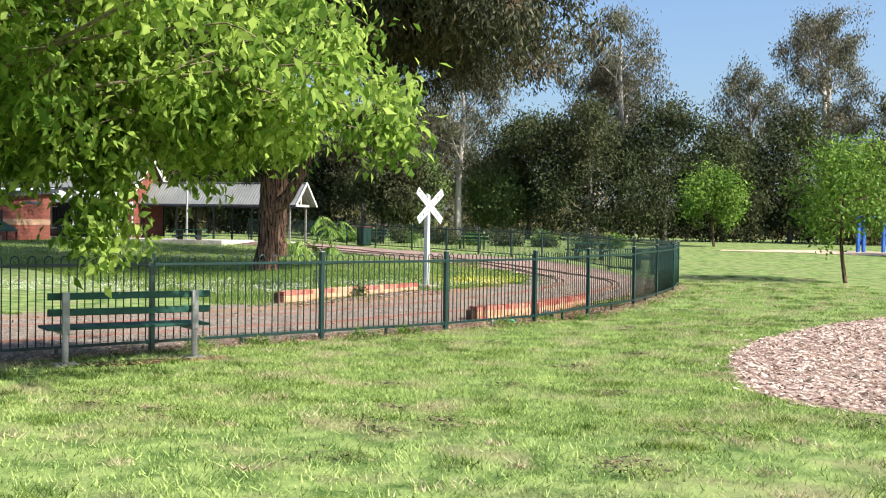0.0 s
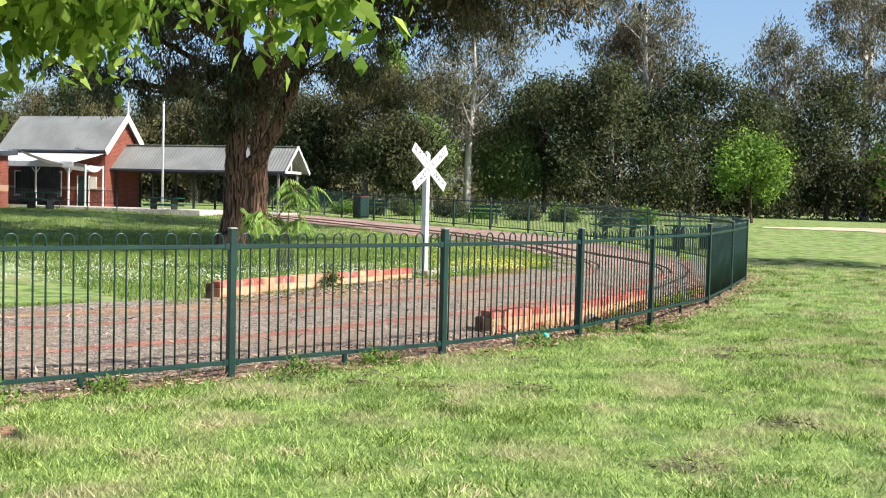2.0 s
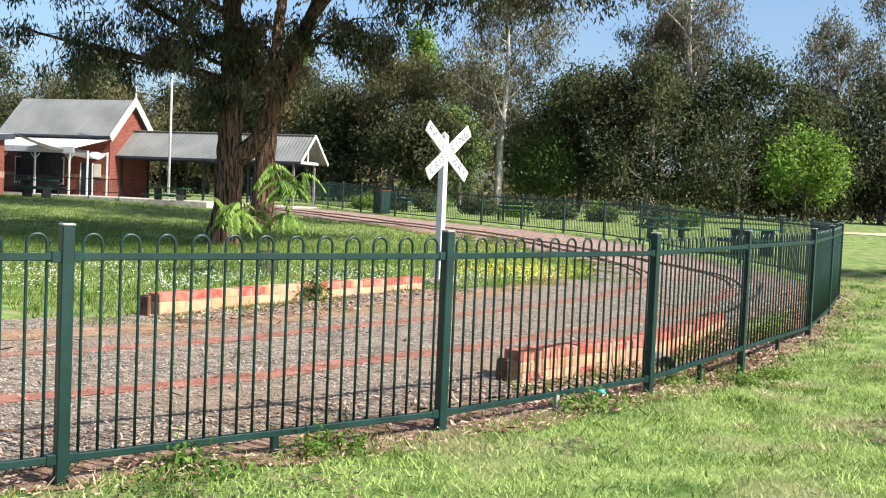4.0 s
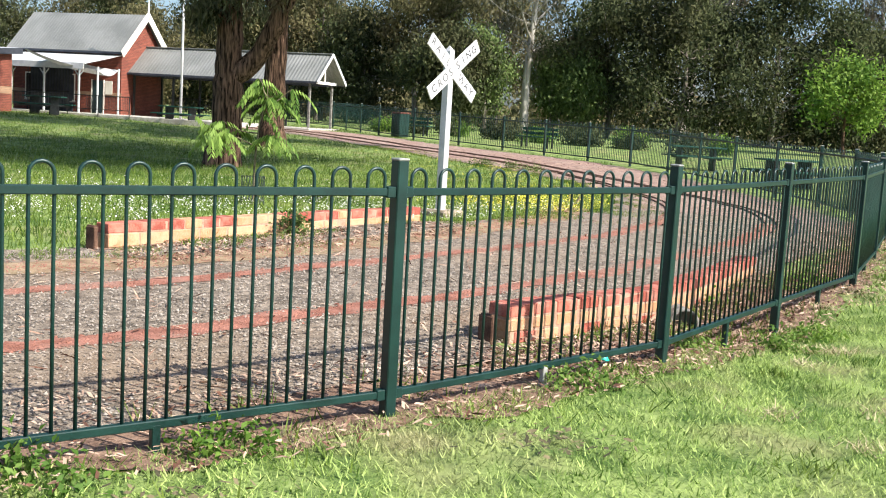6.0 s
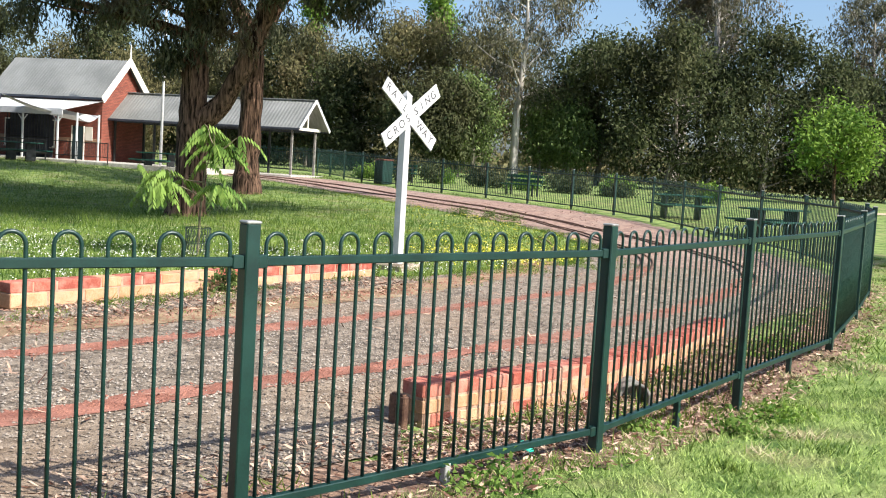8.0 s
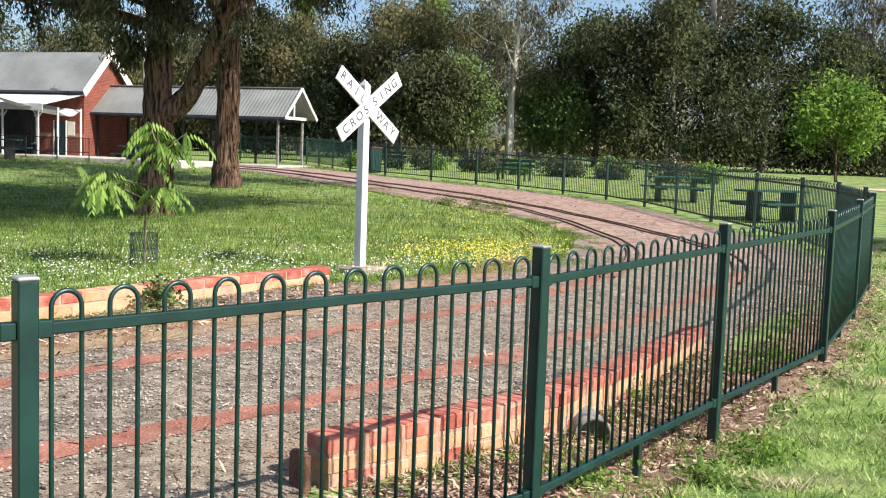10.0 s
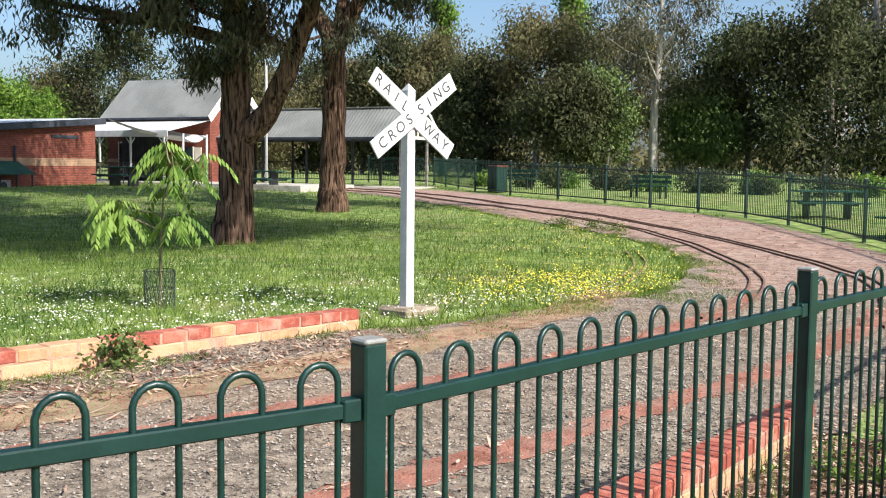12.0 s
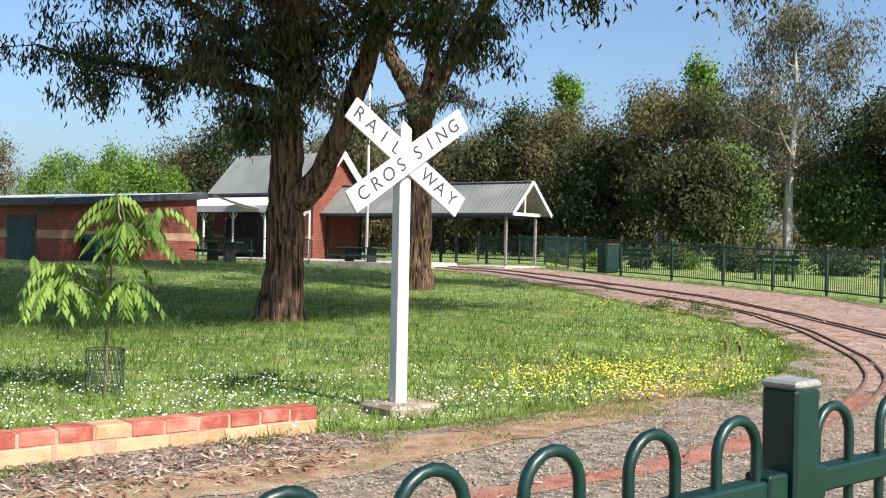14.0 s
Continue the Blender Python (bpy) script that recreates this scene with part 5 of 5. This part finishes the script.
rng = np.random.default_rng(31)
for k in range(13):
    s = k / 12
    shrub(-7 + 15 * s + rng.normal(0, 0.4), 61.5 - 5.5 * s + rng.normal(0, 0.5), rng.uniform(0.5, 0.9), rng.uniform(0.6, 1.0), M_LEAF_DARK if k % 3 else M_LEAF_FRESH, "low rose bush in the garden bed beyond the fence", 300 + k, size=0.14)
shrub(-2.0, 21.55, 0.26, 0.32, M_LEAF_SOFT, "weedy tuft growing against the brick kerb", 350, 24, 8, 0.06, "weed")
for k, (x, y) in enumerate(((3.4, 20.1), (3.75, 20.6), (2.75, 17.35), (3.15, 18.0), (1.2, 15.5), (-0.4, 13.75), (-1.0, 13.2), (-2.4, 12.0), (-3.0, 11.35), (2.3, 19.2), (2.1, 17.2))):
    shrub(x, y, 0.24, 0.12, M_LEAF_FRESH if k % 2 else M_LEAF_YOUNG, "low green weeds by the fence foot", 360 + k, 18, 10, 0.045, "weed")
for k, (x, y) in enumerate(((0.0, 39.0), (-0.9, 39.9), (0.5, 38.1))):
    shrub(x, y, 0.35, 0.16, M_LEAF_SOFT, "low weeds at the edge of the track", 380 + k, 20, 12, 0.05, "weed")

# ---- loose stuff ----
rng = np.random.default_rng(77)


def scatter(n, x0, x1, y0, y1, keep):
    x, y = rng.uniform(x0, x1, n), rng.uniform(y0, y1, n)
    k = keep(x, y)
    return x[k], y[k]


def blades(x, y, h, wdt, lean):
    """One thin triangle a blade."""
    n = len(x)
    z = height(x, y) + 0.004
    a = rng.uniform(0, 6.28, n)
    L = h * rng.uniform(0.5, 1.3, n)
    dx, dy = np.cos(a) * wdt / 2, np.sin(a) * wdt / 2
    t = rng.normal(0, lean, (2, n)) * L
    return np.stack([np.stack([x - dx, y - dy, z], 1), np.stack([x + dx, y + dy, z], 1), np.stack([x + t[0], y + t[1], z + L], 1)], 1).reshape(-1, 3)


ENCLOSURE = FENCE + [(-30, 64), (-40, 10)]
GR = GRAVEL_EDGE
def patchy(x, y, cut):
    return rng.uniform(-0.6, 1.0, len(x)) > cut - 0.35 * ripple(x * 0.9, y * 0.8) - 0.3 * ripple(x * 3.1, y * 2.7)


x, y = scatter(560000, -8, 12, -2.5, 31, lambda x, y: ~inside(x, y, ENCLOSURE) & ~inside(x, y, CHIPS) & (rng.uniform(0, 1, len(x)) < np.clip(1.6 - y / 26, 0.25, 1)) & patchy(x, y, 0.0))
tagged(part("lawn_grass", fast_mesh("lawn_grass", np.concatenate([blades(x, y, 0.045, 0.011, 0.65), blades(*scatter(520000, -4, 6.5, 6, 19, lambda x, y: ~inside(x, y, ENCLOSURE) & ~inside(x, y, CHIPS) & patchy(x, y, 0.1)), 0.034, 0.0062, 0.8)]), 3), M_BLADE), "short mown grass blades of the lawn", "grass", kind="stuff")
def lawn_spots(n, x0, x1, y0, y1):
    return scatter(n, x0, x1, y0, y1, lambda x, y: ~inside(x, y, ENCLOSURE) & ~inside(x, y, CHIPS))


def clustered(n, each, reach, area):
    """Points gathered in small ragged groups over the lawn."""
    cx, cy = lawn_spots(n, *area)
    r = rng.uniform(0.35, 1.0, len(cx)) * reach
    k = np.repeat(np.arange(len(cx)), each)
    return cx[k] + rng.normal(0, 1, len(k)) * r[k], cy[k] + rng.normal(0, 1, len(k)) * r[k] * 0.8


x, y = clustered(750, 70, 0.16, (-7, 12, -2.5, 34))
tagged(part("lawn_tufts", fast_mesh("lawn_tufts", blades(x, y, 0.062, 0.012, 0.7), 3), M_MEADOW), "darker green tufts missed by the mower", "grass", kind="stuff")
x, y = clustered(750, 60, 0.13, (-7, 12, -2.5, 34))
tagged(part("dry_tufts", fast_mesh("dry_tufts", blades(x, y, 0.05, 0.012, 1.1), 3), M_STRAW), "pale straw-coloured tufts in the lawn", "grass", kind="stuff")
x, y = scatter(300000, -22, 3, 17, 62, lambda x, y: inside(x, y, ENCLOSURE) & ~inside(x, y, GR) & (rng.uniform(0, 1, len(x)) < np.clip(1.9 - y / 26, 0.2, 1)) & (x > -4 - (y - 18) * 0.75))
tagged(part("meadow_grass", fast_mesh("meadow_grass", blades(x, y, 0.11, 0.014, 0.45), 3), M_MEADOW), "longer lush grass inside the railway loop", "grass", kind="stuff")
x, y = scatter(30000, -4.5, 8, 8, 26, lambda x, y: (np.abs(ripple(x * 2.3, y * 1.9)) > 0.45) & inside(x, y, np.concatenate([np.array(FENCE[1:11]) + [0.55, -0.45], (np.array(FENCE[1:11]) + [-0.5, 0.45])[::-1]])))
tagged(part("verge_grass", fast_mesh("verge_grass", blades(x, y, 0.10, 0.012, 0.6), 3), M_MEADOW), "ragged grass along the fence foot", "grass", kind="stuff")


def flowers(x, y, h, r, mat, name, label):
    n = len(x)
    z = height(x, y) + h * rng.uniform(0.5, 1.2, n)
    a = np.arange(6) * math.pi / 3
    tx, ty = rng.normal(0, 0.35, (2, n))
    v = np.stack([np.stack([x + r * math.cos(t), y + r * math.sin(t), z + r * (tx * math.cos(t) + ty * math.sin(t))], 1) for t in a], 1)
    tagged(part(name, fast_mesh(name, v.reshape(-1, 3), 6), mat), label, "flowers", kind="stuff")


x, y = scatter(60000, -12, 1.5, 20.5, 34, lambda x, y: inside(x, y, ENCLOSURE) & ~inside(x, y, GR) & (rng.uniform(0, 1, len(x)) < 0.5 * np.exp(-((y - 24.6 - 0.25 * x) / 2.6) ** 2) * (1 + 0.9 * ripple(x * 1.8, y * 1.8))))
flowers(x, y, 0.11, 0.009, M_PETAL, "daisies", "small white daisies scattered in the grass")
x, y = scatter(170000, -8, 2.6, 25, 46, lambda x, y: inside(x, y, ENCLOSURE) & ~inside(x, y, GR) & (rng.uniform(0, 1, len(x)) < 0.85 * np.exp(-((x - 0.75 + 0.05 * (y - 27.8)) / 1.1) ** 2 - ((y - 27.8) / 1.6) ** 2) * (0.75 + 0.6 * ripple(x * 2.2, y * 2.2)) + 0.10 * np.exp(-((x - 0.8 + 0.25 * (y - 36)) / 2.2) ** 2) * (0.6 + ripple(x * 1.5, y * 1.2))))
flowers(x, y, 0.10, 0.0115, M_YELLOW, "yellow_flowers", "patches of small yellow flowers in the grass")


def lumps(x, y, s, mat, name, label, category, lift=0.02, flat=0.6):
    """Angular stones, eight faces each."""
    n = len(x)
    z = height(x, y) + lift
    r = s * rng.uniform(0.5, 1.4, n)
    c = np.stack([x, y, z], 1)
    ax = [np.stack([np.cos(t), np.sin(t), np.zeros(n)], 1) for t in (rng.uniform(0, 6.28, n),)][0]
    ay = np.stack([-ax[:, 1], ax[:, 0], np.zeros(n)], 1)
    az = np.array([0, 0, 1.0]) + rng.normal(0, 0.4, (n, 3))
    px, nx = c + ax * r[:, None] * rng.uniform(0.7, 1.3, (n, 1)), c - ax * r[:, None]
    py, ny = c + ay * r[:, None] * rng.uniform(0.5, 1.0, (n, 1)), c - ay * r[:, None] * 0.8
    top = c + az * r[:, None] * flat
    me = bpy.data.meshes.new(name)
    vv = np.stack([px, py, nx, ny, top], 1).reshape(-1, 3)
    idx = (np.arange(n)[:, None] * 5 + np.array([0, 1, 4, 1, 2, 4, 2, 3, 4, 3, 0, 4])[None]).ravel().astype(np.int32)
    me.vertices.add(len(vv))
    me.vertices.foreach_set("co", vv.astype(np.float32).ravel())
    me.loops.add(len(idx))
    me.loops.foreach_set("vertex_index", idx)
    me.polygons.add(4 * n)
    me.polygons.foreach_set("loop_start", np.arange(4 * n, dtype=np.int32) * 3)
    me.polygons.foreach_set("loop_total", np.full(4 * n, 3, dtype=np.int32))
    me.update(calc_edges=True)
    tagged(part(name, me, mat), label, category, kind="stuff")


def on_band(x, y):
    """Which plan points lie on the red dirt bands, ragged at the edges."""
    res = np.zeros(len(x), bool)
    for q, half in BANDS:
        for a in q:
            res |= (x - a[0]) ** 2 + (y - a[1]) ** 2 < (half * (0.95 + 0.45 * ripple(x * 5, y * 5))) ** 2
    return res


x, y = scatter(230000, -8, 7, 9, 33, lambda x, y: inside(x, y, GR) & (rng.uniform(0, 1, len(x)) < np.clip(1.5 - (y - 14) / 20, 0.25, 1)) & ~on_band(x, y))
lumps(x, y, 0.0115, M_STONE, "gravel", "loose grey and brown gravel stones", "gravel", 0.026)


def flakes(x, y, L, wdt, mat, name, label, category, lift):
    n = len(x)
    z = height(x, y) + lift + rng.uniform(0, 0.02, n)
    c = np.stack([x, y, z], 1)
    a = rng.uniform(0, 6.28, n)
    d = np.stack([np.cos(a), np.sin(a), rng.normal(0, 0.25, n)], 1) * (L * rng.uniform(0.5, 1.4, n))[:, None] / 2
    s = np.stack([-np.sin(a), np.cos(a), rng.normal(0, 0.35, n)], 1) * (wdt * rng.uniform(0.5, 1.3, n))[:, None] / 2
    tagged(part(name, fast_mesh(name, np.stack([c - d, c + s - d * 0.4, c + d, c - s + d * 0.3], 1).reshape(-1, 3), 4), mat), label, category, kind="stuff")


x, y = clustered(150, 90, 0.22, (-5, 11, 0, 30))
flakes(x, y, 0.05, 0.02, M_CLIPPINGS, "lawn_clippings", "dark dried clippings and clods lying on the lawn", "clippings", 0.03)
x, y = scatter(88000, 3, 17, 6, 21, lambda x, y: inside(x, y, CHIPS) | (inside(x + rng.normal(0, 0.25, len(x)), y + rng.normal(0, 0.25, len(x)), CHIPS) & (rng.uniform(0, 1, len(x)) < 0.3)))
flakes(x, y, 0.078, 0.03, M_CHIP, "wood_chips", "loose pale wood chips", "wood chips", 0.02)
band = np.concatenate([np.array(FENCE[1:12]) + [0.28, -0.25], (np.array(FENCE[1:12]) + [-0.75, 0.7])[::-1]])
x, y = scatter(110000, -8, 8, 6, 28, lambda x, y: inside(x, y, band))
flakes(x, y, 0.06, 0.018, M_LITTER, "leaf_litter", "dry fallen gum leaves along the fence", "leaf litter", 0.032)
x, y = scatter(30000, -5, 0.5, 18, 26, lambda x, y: inside(x, y, np.array([(-3.5, 19.3), (-0.7, 23.8), (0.1, 23.0), (-2.8, 18.4)])) & (rng.uniform(0, 1, len(x)) < 0.5))
flakes(x, y, 0.08, 0.02, M_LITTER, "kerb_litter", "dry leaves and bark gathered against the kerb", "leaf litter", 0.03)
x, y = scatter(6000, -7, 7, 10, 45, lambda x, y: inside(x, y, GR))
flakes(x, y, 0.12, 0.018, M_LITTER, "track_litter", "twigs and leaves strewn over the gravel", "leaf litter", 0.035)

edge_in = curve_through(INNER, 0.5)
run = np.gradient(edge_in, axis=0)
out = np.stack([run[:, 1], -run[:, 0]], 1) / np.linalg.norm(run, axis=1)[:, None]
k = rng.integers(6, len(edge_in) - 8, 90000)
off = np.abs(rng.normal(0, 0.55, 90000)) - 0.15
p = edge_in[k] + run[k] * rng.uniform(-0.5, 0.5, (90000, 1)) + out[k] * off[:, None]
ok = (ripple(p[:, 0] * 2.6, p[:, 1] * 2.1) + ripple(p[:, 0] * 0.9, p[:, 1] * 1.1) > 0.1 + 0.5 * off) & (p[:, 1] < 48)
x, y = p[ok, 0], p[ok, 1]
tagged(part("gravel_grass", fast_mesh("gravel_grass", blades(x, y, 0.055, 0.011, 0.7), 3), M_MEADOW), "thin grass creeping over the gravel edge", "grass", kind="stuff")

rx, ry = [], []
for q, half in BANDS:
    k = rng.integers(0, len(q) - 1, 6000)
    s = rng.uniform(0, 1, 6000)[:, None]
    p = q[k] * (1 - s) + q[k + 1] * s + rng.normal(0, half * 0.6, (6000, 2))
    rx.append(p[:, 0])
    ry.append(p[:, 1])
lumps(np.concatenate(rx), np.concatenate(ry), 0.014, M_REDDIRT, "red_crumbs", "crumbs of red dirt and brick along the sunken rails", "dirt", 0.024)

x, y = scatter(60000, 0.4, 4.2, 15.5, 21.2, lambda x, y: inside(x, y, np.array([(0.6, 16.4), (1.8, 17.9), (2.6, 19.5), (3.2, 20.9), (4.0, 20.6), (3.0, 18.6), (1.8, 16.5), (0.6, 15.3)])) & (rng.uniform(0, 1, len(x)) < 0.6))
flakes(x, y, 0.06, 0.018, M_LITTER, "drain_litter", "dry leaves in the dip beside the brick edging", "leaf litter", 0.014)
